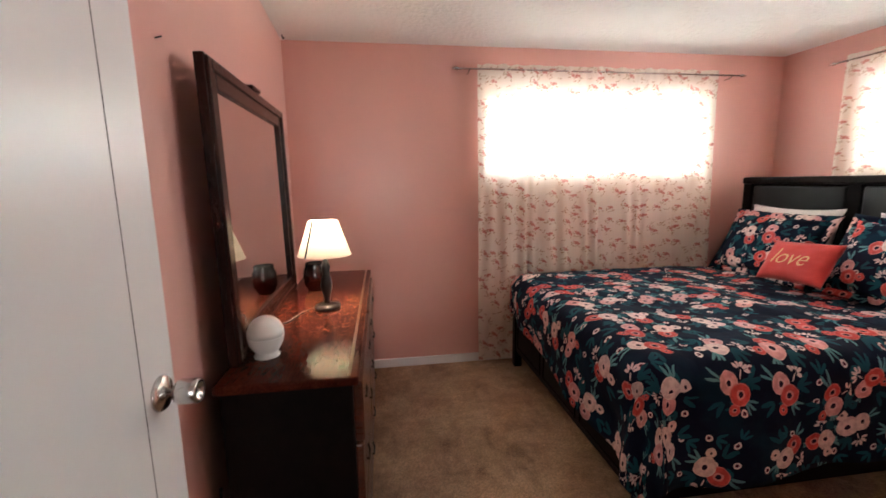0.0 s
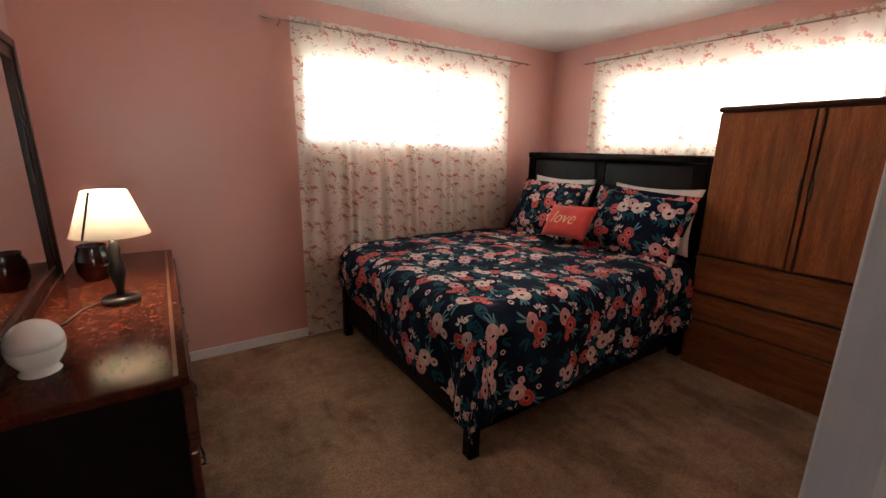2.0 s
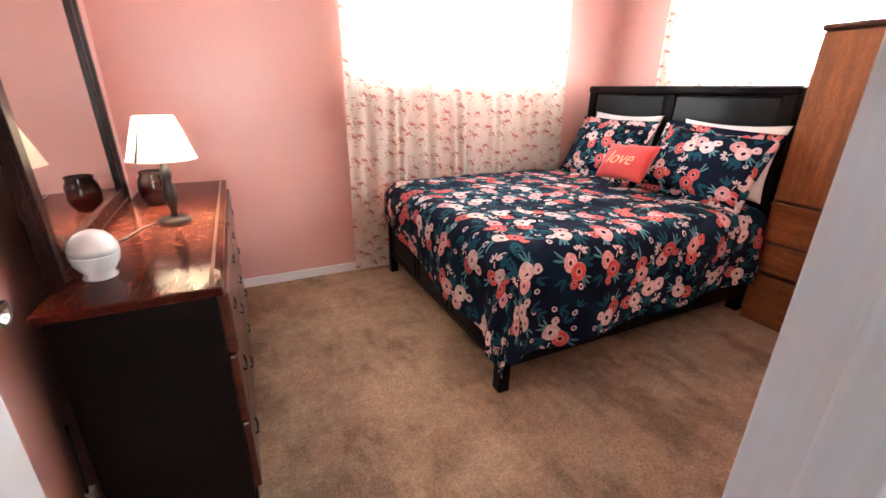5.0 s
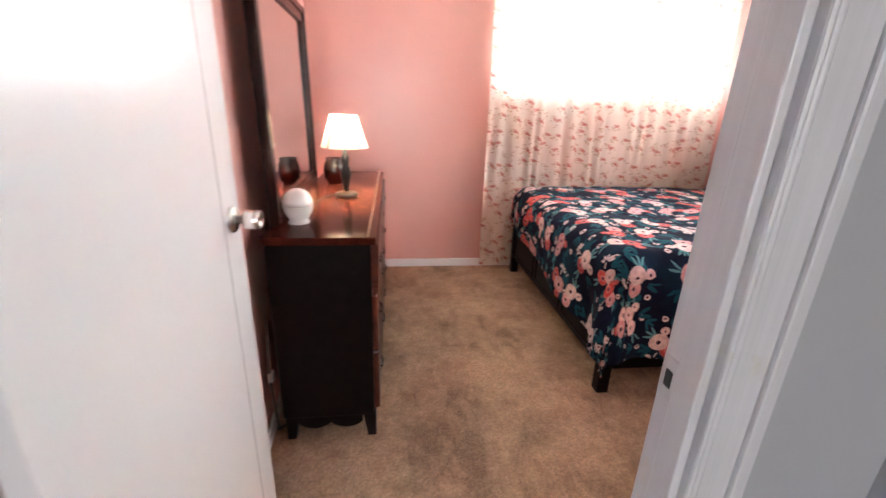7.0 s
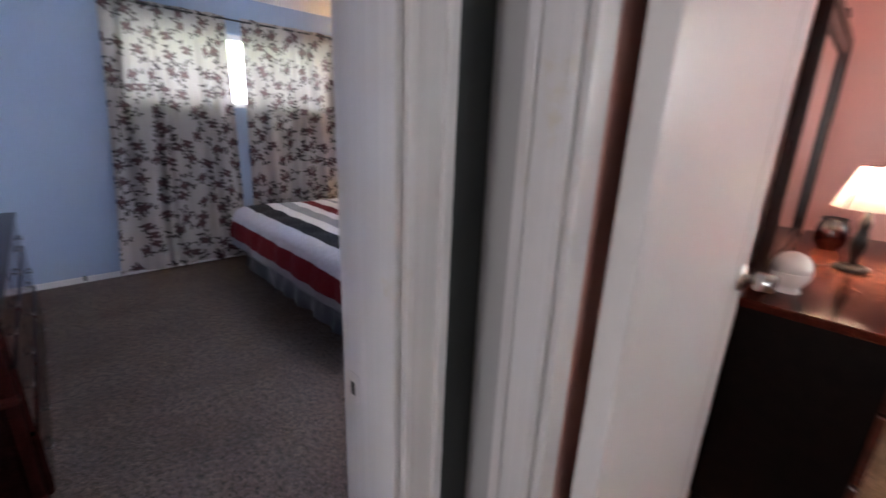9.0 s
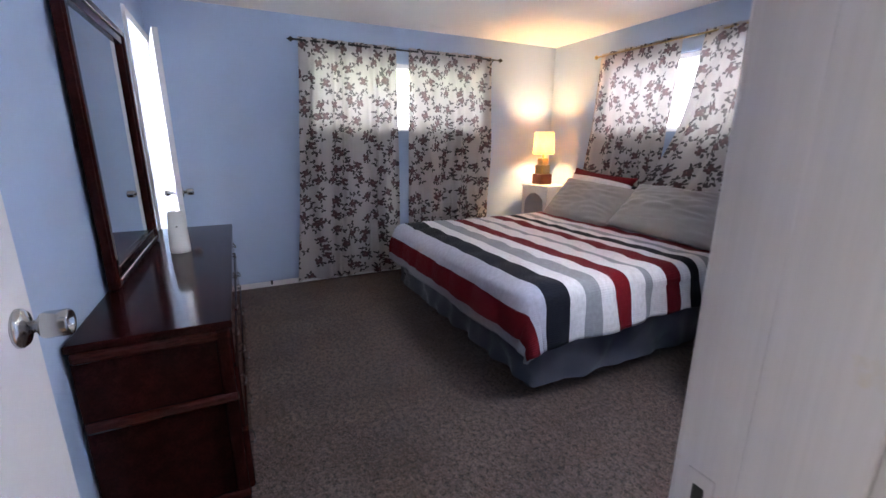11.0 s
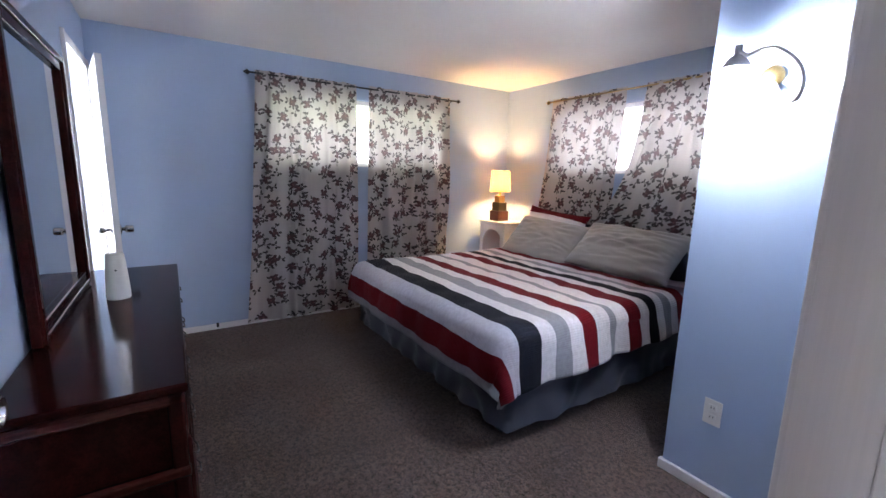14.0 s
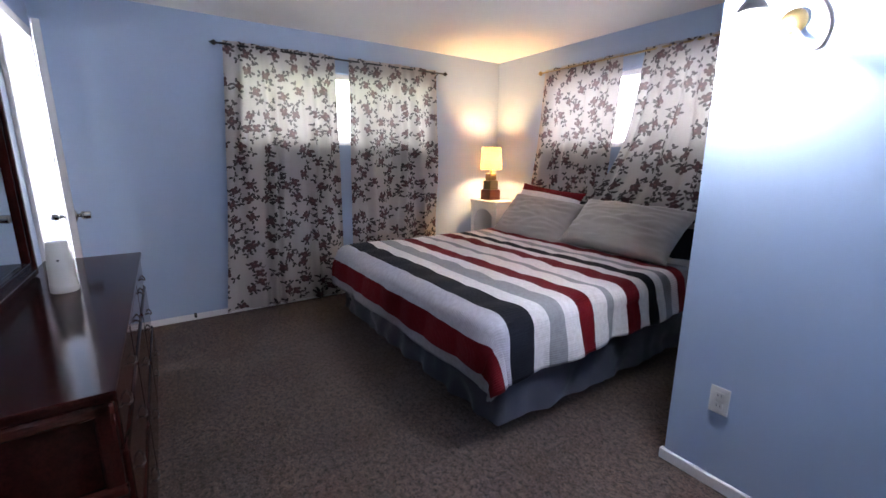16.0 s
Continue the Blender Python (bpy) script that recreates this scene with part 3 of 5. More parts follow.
# ---- joinery: baseboards, windows, doors, curtains ----
def baseboard(*rows):
    bm = bmesh.new()
    for r in rows:
        box(bm, *r, bev=0.004)
    structure("baseboard", bm, WHITE, "low white painted baseboard", "baseboard")


baseboard((XL + 0.012, 4.08, Y1 - 0.014, Y1 + 0.01, 0, 0.068))
structure("baseboard", skewed(boxes((XL - 0.01, XL + 0.012, 0.62, Y1 - 0.02, 0, 0.068), bev=0.004)), WHITE, "low white painted baseboard", "baseboard")
baseboard((XR - 0.014, XR + 0.01, 0.5, 3.48, 0, 0.085))
baseboard((BX - 0.01, BX + 0.014, BY0 + 0.01, BY1, 0, 0.05))
baseboard((-0.738, 0.12, 1.744, 1.77, 0, 0.05))
baseboard((BX + 0.02, -0.73, BY1 - 0.014, BY1 + 0.01, 0, 0.05))


def window(name, axis, wall, out, hole, label):
    """A sliding window set in a wall opening: frame, meeting stile, sill, two panes."""
    a, b, z0, z1 = hole
    root = tagged(new(name), label, "window", "", "structure")
    d0, d1 = sorted((wall + out * 0.05, wall + out * 0.12))

    def bar(n, p, q, za, zb, u=d0, v=d1, material=WHITE, bev=0.003):
        r = (p, q, u, v, za, zb) if axis == "x" else (u, v, p, q, za, zb)
        part(n, boxes(r, bev=bev), material, root)

    w, mid = 0.045, a + (b - a) * 0.64
    bar("window_frame", a, b, z0, z0 + w)
    bar("window_frame", a, b, z1 - w, z1)
    bar("window_frame", a, a + w, z0 + w, z1 - w)
    bar("window_frame", b - w, b, z0 + w, z1 - w)
    bar("meeting_stile", mid - 0.025, mid + 0.025, z0 + w, z1 - w)
    s0, s1 = sorted((wall - out * 0.012, wall + out * 0.05))
    bar("window_sill", a + 0.001, b - 0.001, z0, z0 + 0.016, s0, s1)
    g = wall + out * 0.085
    for p, q in ((a + w, mid - 0.025), (mid + 0.025, b - w)):
        bar("pane", p, q, z0 + w, z1 - w, g - 0.002, g + 0.002, GLASS, 0)
    for c in root.children:
        if c.name.startswith("pane"):
            c.visible_shadow = False
    return root


window("window_1", "x", Y1, 1, W1, "white high sliding window behind sheer curtains")
window("window_2", "y", XR, 1, W2, "white high sliding window behind sheer curtains")
window("window_3", "y", BX, -1, W3, "white high sliding window behind printed curtains")
window("window_4", "x", BY1, 1, W4, "white high sliding window behind printed curtains")


def backdrop(name, bm, low, high):
    m, nt, b = mat(name + "_glow", 1.0)
    v = coords(nt)
    f = noise_tex(nt, v, 2.2, 6, 0.65)
    z = node(nt, "ShaderNodeSeparateXYZ", {0: v}).outputs[2]
    up = ramp(nt, maths(nt, "MULTIPLY_ADD", maths(nt, "ADD", z, maths(nt, "MULTIPLY", f, 0.7)), 1.0, -1.7), [(0.45, low), (0.75, high)])
    nt.links.new(up, b.inputs["Emission Color"])
    b.inputs["Emission Strength"].default_value = 3.2
    b.inputs["Base Color"].default_value = (0.1, 0.1, 0.1, 1)
    structure(name, bm, m, "bright hazy daylight and foliage outside the windows", "backdrop")


SKYC, LEAFC = (0.95, 0.97, 1.0), (0.32, 0.46, 0.16)
backdrop("backdrop_garden_back", boxes((-7, 7, 6.0, 6.05, -0.5, 5)), SKYC, (0.7, 0.8, 0.62))
backdrop("backdrop_garden_side", boxes((7.0, 7.05, -1, 5.9, -0.5, 5)), SKYC, (0.7, 0.8, 0.62))
backdrop("backdrop_garden_blue", boxes((-7.0, -6.95, -3, 5.9, -0.5, 5)), SKYC, LEAFC)


def casing(axis, face, out, a, b, top, w=0.062, t=0.014, name="trim"):
    """Moulded door casing: two legs and a head, each with a raised back band."""
    bm = bmesh.new()

    def strip(p, q, za, zb, d):
        f0, f1 = sorted((face, face + out * d))
        box(bm, *((p, q, f0, f1, za, zb) if axis == "x" else (f0, f1, p, q, za, zb)), bev=0.003)

    for p, sgn in ((a, -1), (b, 1)):
        strip(*sorted((p, p + sgn * w)), 0, top, t)
        strip(*sorted((p + sgn * (w - 0.018), p + sgn * (w - 0.001))), 0.001, top + w - 0.001, t + 0.006)
        strip(*sorted((p + sgn * 0.004, p + sgn * 0.012)), 0.001, top, t + 0.0015)
    strip(a - w, b + w, top + 0.001, top + w, t)
    structure(name, bm, TRIM, "worn off-white moulded door casing", "trim")


def jambs(axis, f0, f1, a, b, top, stop, hole=None):
    """Door lining with stops; hole: the height of the latch plate on side b."""
    root = tagged(new("trim"), "scuffed off-white door lining with stops", "trim", "", "structure")

    def piece(n, p, q, u, v, za, zb, material=TRIM):
        part(n, boxes((p, q, u, v, za, zb) if axis == "x" else (u, v, p, q, za, zb), bev=0.002), material, root)

    piece("jamb", a - 0.014, a, f0, f1, 0, top)
    piece("jamb", b, b + 0.014, f0, f1, 0, top)
    piece("jamb", a - 0.014, b + 0.014, f0, f1, top, top + 0.014)
    piece("stop", a, a + 0.011, *stop, 0, top - 0.002)
    piece("stop", b - 0.011, b, *stop, 0, top - 0.002)
    piece("stop", a + 0.012, b - 0.012, *stop, top - 0.012, top - 0.001)
    if hole:
        u, v, z = hole
        piece("strike_plate", b - 0.0015, b + 0.004, u, v, z - 0.026, z + 0.026)
        piece("latch_hole", b - 0.0025, b + 0.003, u + (v - u) * 0.28, v - (v - u) * 0.28, z - 0.011, z + 0.011, SLOT)
    return root


jambs("x", HY - 0.004, Y0 + 0.014, DP[0], DP[1], 2.04, (HY - 0.003, HY + 0.029), (0.455, 0.483, 1.06))
jambs("y", BXR - 0.004, HX + 0.004, DB[0], DB[1], 2.04, (BXR + 0.055, HX + 0.003), (0.103, 0.131, 1.00))
casing("x", HY, -1, DP[0], DP[1], 2.045)
casing("y", HX, 1, DB[0], DB[1], 2.045, 0.062)
casing("y", BXR, -1, DB[0], DB[1], 2.045, 0.05, 0.008)
casing("x", BY0, 1, DBA[0], DBA[1], 2.06, 0.06)


def knob(parent, where, way):
    """Satin knob: rose, neck and barrel, pointing along way."""
    m = Matrix.Translation(where) @ Vector(way).to_track_quat("Z", "Y").to_matrix().to_4x4()
    k = part("knob", shift(turned([(0.010, 0.006), (0.011, 0.024), (0.021, 0.030), (0.0235, 0.036), (0.0235, 0.066), (0.021, 0.070), (0.016, 0.068), (0.013, 0.062)]), m), CHROME, parent, "satin chrome door knob")
    part("rose", shift(turned([(0.034, 0.0), (0.034, 0.004), (0.030, 0.009), (0.014, 0.012), (0.010, 0.014)]), m), CHROME, k)


def door(name, x0, x1, y0, y1, label, knob_at, ways, material=WHITE, grooves=()):
    root = tagged(new(name), label, "door", "", "structure")
    leaf = bmesh.new()
    box(leaf, x0, x1, y0, y1, 0.012, 2.03, bev=0.003)
    part("leaf", leaf, material, root)
    for g in grooves:
        part("groove", boxes(g), SLOT, root)
    for w, p in zip(ways, knob_at):
        knob(root, p, w)
    return root


d1 = door("door_1", 0.357, 0.395, 0.515, 1.228, "white painted flush door standing open against the wall", [(0.395, 1.172, 1.05), (0.357, 1.172, 1.05)], [(1, 0, 0), (-1, 0, 0)], WHITE, [(0.394, 0.3953, 1.118, 1.1205, 0.02, 2.02)])
for z in (0.25, 1.85):
    part("hinge", boxes((0.3425, 0.352, 0.488, 0.5145, z - 0.045, z + 0.045), bev=0.002), CHROME, d1)
d2 = door("door_2", -0.640, 0.078, -0.490, -0.453, "white painted flush door standing open beside a dresser", [(-0.580, -0.453, 1.035)], [(0, 1, 0)])
d3 = door("door_3", 0.0, 0.67, -0.035, 0.0, "white painted bathroom door standing ajar", [(0.62, 0.0, 1.0), (0.62, -0.035, 1.0)], [(0, 1, 0), (0, -1, 0)])
d3.matrix_world = pose(-3.69, -0.545, 0, 0, 0, 9)


def hanging(name, axis, plane, a0, a1, b0, b1, z0, z1, folds, material, label, depth=0.022, seed=0.0, lean=0.0, group="", sweep=1.3):
    """A gathered curtain from a0..a1 at the top to b0..b1 at the bottom."""
    bm = bmesh.new()
    uvl = bm.loops.layers.uv.new("UVMap")
    nu, nv = max(60, int(folds * 9)), 40
    grid = []
    for j in range(nv + 1):
        v = j / nv
        row = []
        for i in range(nu + 1):
            u = i / nu
            ease = v ** sweep
            p = (a0 + (b0 - a0) * ease) + u * ((a1 - a0) + ((b1 - b0) - (a1 - a0)) * ease)
            drift = noise.noise(Vector((u * 5 + seed, v * 1.4, seed))) * 0.9
            amp = depth * (0.35 + 0.65 * min(1, v * 3)) * (0.6 + 0.5 * noise.noise(Vector((u * 7, seed, 2.0))))
            q = amp * math.sin(2 * math.pi * (folds * u + drift)) + 0.006 * noise.noise(Vector((u * 30, v * 12, seed)))
            q += 0.006 * math.sin(folds * 25 * u) * max(0, 1 - v * 14) + lean * v
            z = z1 + (z0 - z1) * v + (0.012 * noise.noise(Vector((u * 18, seed, 9.0))) if j in (0, nv) else 0)
            row.append((bm.verts.new((p, plane + q, z) if axis == "x" else (plane + q, p, z)), (u * abs(a1 - a0) * 1.12 + seed, z)))
        grid.append(row)
    for j in range(nv):
        for i in range(nu):
            c = [grid[j][i], grid[j][i + 1], grid[j + 1][i + 1], grid[j + 1][i]]
            f = bm.faces.new([k[0] for k in c])
            f.smooth = True
            for lp, k in zip(f.loops, c):
                lp[uvl].uv = k[1]
    me = bpy.data.meshes.new(name)
    bm.to_mesh(me)
    bm.free()
    me.materials.append(material)
    return tagged(new(name, me), label, "curtain", group)


hanging("curtain", "x", 3.43, 1.53, 2.505, 1.54, 2.525, 0.03, 2.262, 8, CURTAIN_P, "sheer cream curtain printed with red flower sprigs", 0.018, 1.0, 0, "sheer curtains")
hanging("curtain", "x", 3.434, 2.495, 3.452, 2.515, 3.52, 0.03, 2.262, 8, CURTAIN_P, "sheer cream curtain printed with red flower sprigs", 0.018, 2.4, 0, "sheer curtains")
hanging("curtain", "y", 4.03, 2.97, 2.04, 2.98, 2.04, 0.80, 2.255, 8, CURTAIN_P, "sheer cream curtain printed with red flower sprigs", 0.018, 4.2, 0, "sheer curtains")
hanging("curtain", "y", 4.032, 2.05, 1.13, 2.05, 1.16, 0.80, 2.255, 8, CURTAIN_P, "sheer cream curtain printed with red flower sprigs", 0.018, 5.7, 0, "sheer curtains")
hanging("curtain", "y", -3.73, 0.50, 1.385, 0.33, 1.40, 0.03, 2.215, 6, CURTAIN_B, "ivory cotton curtain with plum leaf print", 0.060, 7.1, 0, "leaf print curtains")
hanging("curtain", "y", -3.732, 1.52, 2.45, 1.47, 2.49, 0.03, 2.215, 5, CURTAIN_B, "ivory cotton curtain with plum leaf print", 0.055, 8.6, 0, "leaf print curtains")
hanging("curtain", "x", 3.305, -3.03, -2.16, -3.24, -2.30, 0.45, 2.20, 6, CURTAIN_B, "ivory cotton curtain tucked behind the bed pillows", 0.026, 9.3, 0, "leaf print curtains")
hanging("curtain", "x", 3.303, -1.975, -1.05, -2.42, -1.0, 0.84, 2.20, 7, CURTAIN_B, "ivory cotton curtain falling over the headboard", 0.030, 10.9, -0.15, "leaf print curtains", 3.2)


def rod(axis, plane, wall, a, b, z, material, label, r=0.007, ball=0.017):
    """A curtain rod with turned finials and two wall brackets."""
    mid = (a + b) / 2
    at = (lambda p, q=plane, h=z: (p, q, h)) if axis == "x" else (lambda p, q=plane, h=z: (q, p, h))
    root = thing("curtain_rod", at(mid), label, "curtain rod")
    part("rod", tube([at(a), at(b)], r), material, root)
    for p, sgn in ((a, -1), (b, 1)):
        f = turned([(0.004, 0.0), (r * 1.2, 0.004), (r * 0.8, 0.010), (ball * 0.6, 0.016), (ball, 0.030), (ball * 0.55, 0.044), (ball * 0.35, 0.052), (0.003, 0.062)], 14)
        part("finial", shift(f, Matrix.Translation(at(p)) @ Vector(at(sgn, 0, 0)).to_track_quat("Z", "Y").to_matrix().to_4x4()), material, root)
        e = p - sgn * 0.06
        part("bracket", tube([at(e, wall, z - 0.02), at(e, (wall + plane) / 2, z - 0.02), at(e, plane, z - 0.008)], 0.005, 8), material, root)


rod("x", 3.43, 3.5, 1.41, 3.63, 2.228, CHROME, "thin chrome curtain rod with pointed finials", 0.006, 0.012)
rod("y", 4.03, 4.095, 1.05, 3.02, 2.222, CHROME, "thin chrome curtain rod with pointed finials", 0.006, 0.012)
rod("y", -3.73, -3.80, 0.47, 2.54, 2.19, BLACKMETAL, "black metal curtain rod with round finials", 0.008, 0.022)
rod("x", 3.304, 3.37, -3.06, -0.95, 2.178, BRASS, "brass curtain rod with round finials", 0.008, 0.022)


# ---- pink bedroom ----
def drape(x0, x1, y0, y1, top, over, rad=0.07, n=(90, 90), power=4.0, wr=0.010, puff=0.0, flare=0.10, seed=0.0):
    """A bedcover that lies on top and falls over the edges. over: lengths past x0, x1, y0, y1, each a pair from one end to the other."""
    bm = bmesh.new()
    uvl = bm.loops.layers.uv.new("UVMap")
    lerp = lambda ab, k: ab[0] + (ab[1] - ab[0]) * k
    arc = rad * math.pi / 2
    grid = []
    for j in range(n[1] + 1):
        row = []
        v = j / n[1]
        for i in range(n[0] + 1):
            u = i / n[0]
            s = x0 - lerp(over[0], v) + u * (x1 - x0 + lerp(over[0], v) + lerp(over[1], v))
            t = y0 - lerp(over[2], u) + v * (y1 - y0 + lerp(over[2], u) + lerp(over[3], u))
            dx, dy = max(x0 - s, s - x1, 0), max(y0 - t, t - y1, 0)
            d = (dx ** power + dy ** power) ** (1 / power)
            sx, sy = (-1 if s < x0 else 1), (-1 if t < y0 else 1)
            length = math.hypot(dx, dy) or 1
            if d < arc:
                out, drop = rad * math.sin(d / rad), rad * (1 - math.cos(d / rad))
            else:
                out, drop = rad + flare * (d - arc), rad + (d - arc)
            along = (t if dx > dy else s) * 9 + seed
            if d > arc:
                out += 0.022 * min(1, (d - arc) * 4) * math.sin(along + 2 * noise.noise(Vector((along * 0.4, seed, 0))))
            z = top - drop
            k = noise.noise(Vector((s * 3.1 + seed, t * 3.1, 0.3))) * wr + noise.noise(Vector((s * 9, t * 9 + seed, 1.3))) * wr * 0.45
            if puff:
                k += puff * abs(math.sin(s * math.pi / 0.29)) * abs(math.sin(t * math.pi / 0.29))
            cx, cy = min(max(s, x0), x1), min(max(t, y0), y1)
            px, py = cx + sx * out * dx / length, cy + sy * out * dy / length
            if d > arc:
                px, py = px + sx * k * dx / length * 1.5, py + sy * k * dy / length * 1.5
            else:
                z += k
            row.append((bm.verts.new((px, py, z)), (s, t)))
        grid.append(row)
    for j in range(n[1]):
        for i in range(n[0]):
            c = [grid[j][i], grid[j][i + 1], grid[j + 1][i + 1], grid[j + 1][i]]
            f = bm.faces.new([q[0] for q in c])
            f.smooth = True
            for lp, q in zip(f.loops, c):
                lp[uvl].uv = q[1]
    rim = [q[0].co.copy() for q in ([r[0] for r in grid[::-1]] + grid[0][1:] + [r[-1] for r in grid[1:]])]
    return bm, rim


def soft_sheet(name, bm, material, thick, label, category):
    bm, rim = bm
    me = bpy.data.meshes.new(name)
    bm.to_mesh(me)
    bm.free()
    me.materials.append(material)
    ob = tagged(new(name, me), label, category)
    sol = ob.modifiers.new("thickness", "SOLIDIFY")
    sol.thickness, sol.offset = thick, 1.0
    part("hem", tube(rim, 0.007, 6), material, ob)
    return ob


def cushion(w, h, d, n=26, pinch=0.10, seed=0.0, sag=0.0, crease=0.0):
    """A stuffed pillow lying in its own x-z plane, with drawn-in edges and pointed corners."""
    bm = bmesh.new()
    uvl = bm.loops.layers.uv.new("UVMap")
    for side in (1, -1):
        grid = []
        for j in range(n + 1):
            row = []
            for i in range(n + 1):
                a, b = i / n * 2 - 1, j / n * 2 - 1
                full = max(0.0, (1 - a * a) * (1 - b * b)) ** 0.42
                x = a * w / 2 * (1 - pinch * (1 - abs(a)) * 0 - pinch * (1 - b * b) * abs(a) ** 3)
                z = b * h / 2 * (1 - pinch * (1 - a * a) * abs(b) ** 3) - sag * (1 - b * b) * 0.2
                wob = 0.012 * noise.noise(Vector((a * 2.5 + seed, b * 2.5, seed))) + 0.006 * noise.noise(Vector((a * 7 + seed, b * 7, 3)))
                wob += crease * (abs(noise.noise(Vector((a * 2.2 + b * 1.4 + seed, b * 5.0 - a, seed)))) - 0.2)
                row.append((bm.verts.new((x, side * (d / 2 * full + wob * full), z)), (a * w / 2 + seed, b * h / 2 + seed)))
            grid.append(row)
        for j in range(n):
            for i in range(n):
                c = [grid[j][i], grid[j][i + 1], grid[j + 1][i + 1], grid[j + 1][i]]
                f = bm.faces.new([q[0] for q in (c if side > 0 else c[::-1])])
                f.smooth = True
                for lp, q in zip(f.loops, c if side > 0 else c[::-1]):
                    lp[uvl].uv = q[1]
    bmesh.ops.remove_doubles(bm, verts=bm.verts, dist=1e-4)
    return bm


def pillow(name, w, h, d, m, material, label, category="pillow", seed=0.0, group="", flange=0.0, crease=0.0):
    ob = part(name, shift(cushion(w, h, d, 44 if crease else 26, seed=seed, crease=crease), m), material)
    if flange:
        part("flange", shift(cushion(w + flange, h + flange, 0.014, 26, 0.05, seed + 0.3), m), material, ob, "flat stitched flange")
    return tagged(ob, label, category, group)


def pink_bed():
    x0, x1, y0, y1 = 1.80, 3.74, 1.735, 3.385
    bed = thing("bed", (2.7, 2.56, 0), "espresso wood bed frame with a tall leather-panelled headboard", "bed")
    for lx, ly in ((x0, y0), (x0, y1 - 0.06)):
        part("leg", boxes((lx, lx + 0.06, ly, ly + 0.06, 0, 0.42), bev=0.004), BLACKWOOD, bed)
    part("foot_rail", boxes((x0 + 0.012, x0 + 0.045, y0 + 0.06, y1 - 0.06, 0.13, 0.44), bev=0.004), BLACKWOOD, bed)
    for k in range(3):
        a = y0 + 0.085 + k * 0.505
        rim = boxes((x0 + 0.004, x0 + 0.0135, a, a + 0.46, 0.165, 0.18), (x0 + 0.004, x0 + 0.0135, a, a + 0.46, 0.395, 0.41), (x0 + 0.004, x0 + 0.0135, a, a + 0.014, 0.181, 0.394), (x0 + 0.004, x0 + 0.0135, a + 0.446, a + 0.46, 0.181, 0.394), bev=0.002)
        part("panel_moulding", rim, BLACKWOOD, bed)
    for ly in (y0 + 0.012, y1 - 0.045):
        part("side_rail", boxes((x0 + 0.06, x1, ly, ly + 0.033, 0.13, 0.42), bev=0.004), BLACKWOOD, bed)
    hx0, hx1, ha, hb = 3.74, 3.80, 1.765, 3.39
    part("post", boxes((hx0 - 0.01, hx1, ha, ha + 0.075, 0, 1.415), bev=0.006), BLACKWOOD, bed)
    part("post", boxes((hx0 - 0.01, hx1, hb - 0.075, hb, 0, 1.415), bev=0.006), BLACKWOOD, bed)
    part("top_rail", boxes((hx0 - 0.022, hx1 + 0.012, ha - 0.008, hb + 0.005, 1.385, 1.44), bev=0.014), BLACKWOOD, bed, "curved polished top rail")
    part("back_board", boxes((hx0 + 0.03, hx1 - 0.004, ha + 0.07, hb - 0.07, 0.25, 1.39)), BLACKWOOD, bed)
    part("divider", boxes((hx0 - 0.002, hx0 + 0.04, 2.545, 2.625, 0.5, 1.386), bev=0.004), BLACKWOOD, bed)
    for a, b in ((ha + 0.08, 2.54), (2.63, hb - 0.08)):
        p = boxes((hx0 - 0.002, hx0 + 0.034, a, b, 0.5, 1.375), bev=0.016)
        part("leather_panel", p, LEATHER, bed, "padded black leather panel", True)
    tagged(part("mattress", boxes((x0 + 0.06, x1 - 0.01, y0 + 0.05, y1 - 0.05, 0.36, 0.70), bev=0.05), PILLOWWHITE), "white mattress hidden under a floral comforter", "mattress")
    cover = drape(1.875, 3.62, 1.805, 3.315, 0.725, ((0.60, 0.28), (0.04, 0.04), (0.58, 0.50), (0.34, 0.34)), 0.095, (110, 100), 5.0, 0.016, 0.0, 0.04, 0.0)
    soft_sheet("comforter", cover, FLORAL, 0.02, "navy comforter with coral and blush flowers, falling over the bed", "comforter")


pink_bed()
pillow("pillow", 0.66, 0.46, 0.15, pose(3.635, 2.90, 1.01, 13, 0, 90) , PILLOWWHITE, "white pillow behind a floral sham", "pillow", 5.0, "white pillows")
pillow("pillow", 0.66, 0.46, 0.15, pose(3.635, 2.06, 1.00, 13, 0, 90), PILLOWWHITE, "white pillow behind a floral sham", "pillow", 7.0, "white pillows")
pillow("pillow_sham", 0.70, 0.45, 0.17, pose(3.50, 2.91, 0.965, 27, 0, 90), FLORAL, "navy floral pillow sham leaning on the headboard", "pillow", 2.0, "floral shams", 0.07)
pillow("pillow_sham", 0.70, 0.45, 0.18, pose(3.50, 2.10, 0.965, 27, -3, 90), FLORAL, "navy floral pillow sham leaning on the headboard", "pillow", 3.3, "floral shams", 0.07)


def lettering(text, size, m, material, parent, name="lettering", slant=0.35):
    cu = bpy.data.curves.new(name, "FONT")
    cu.body, cu.size, cu.extrude, cu.align_x, cu.align_y, cu.shear, cu.offset = text, size, 0.001, "CENTER", "CENTER", slant, -0.0022
    tmp = new(name, cu)
    me = bpy.data.meshes.new_from_object(tmp.evaluated_get(bpy.context.evaluated_depsgraph_get()))
    bpy.data.objects.remove(tmp)
    me.transform(m)
    me.materials.clear()
    me.materials.append(material)
    ob = new(name, me)
    ob.parent = parent
    return ob


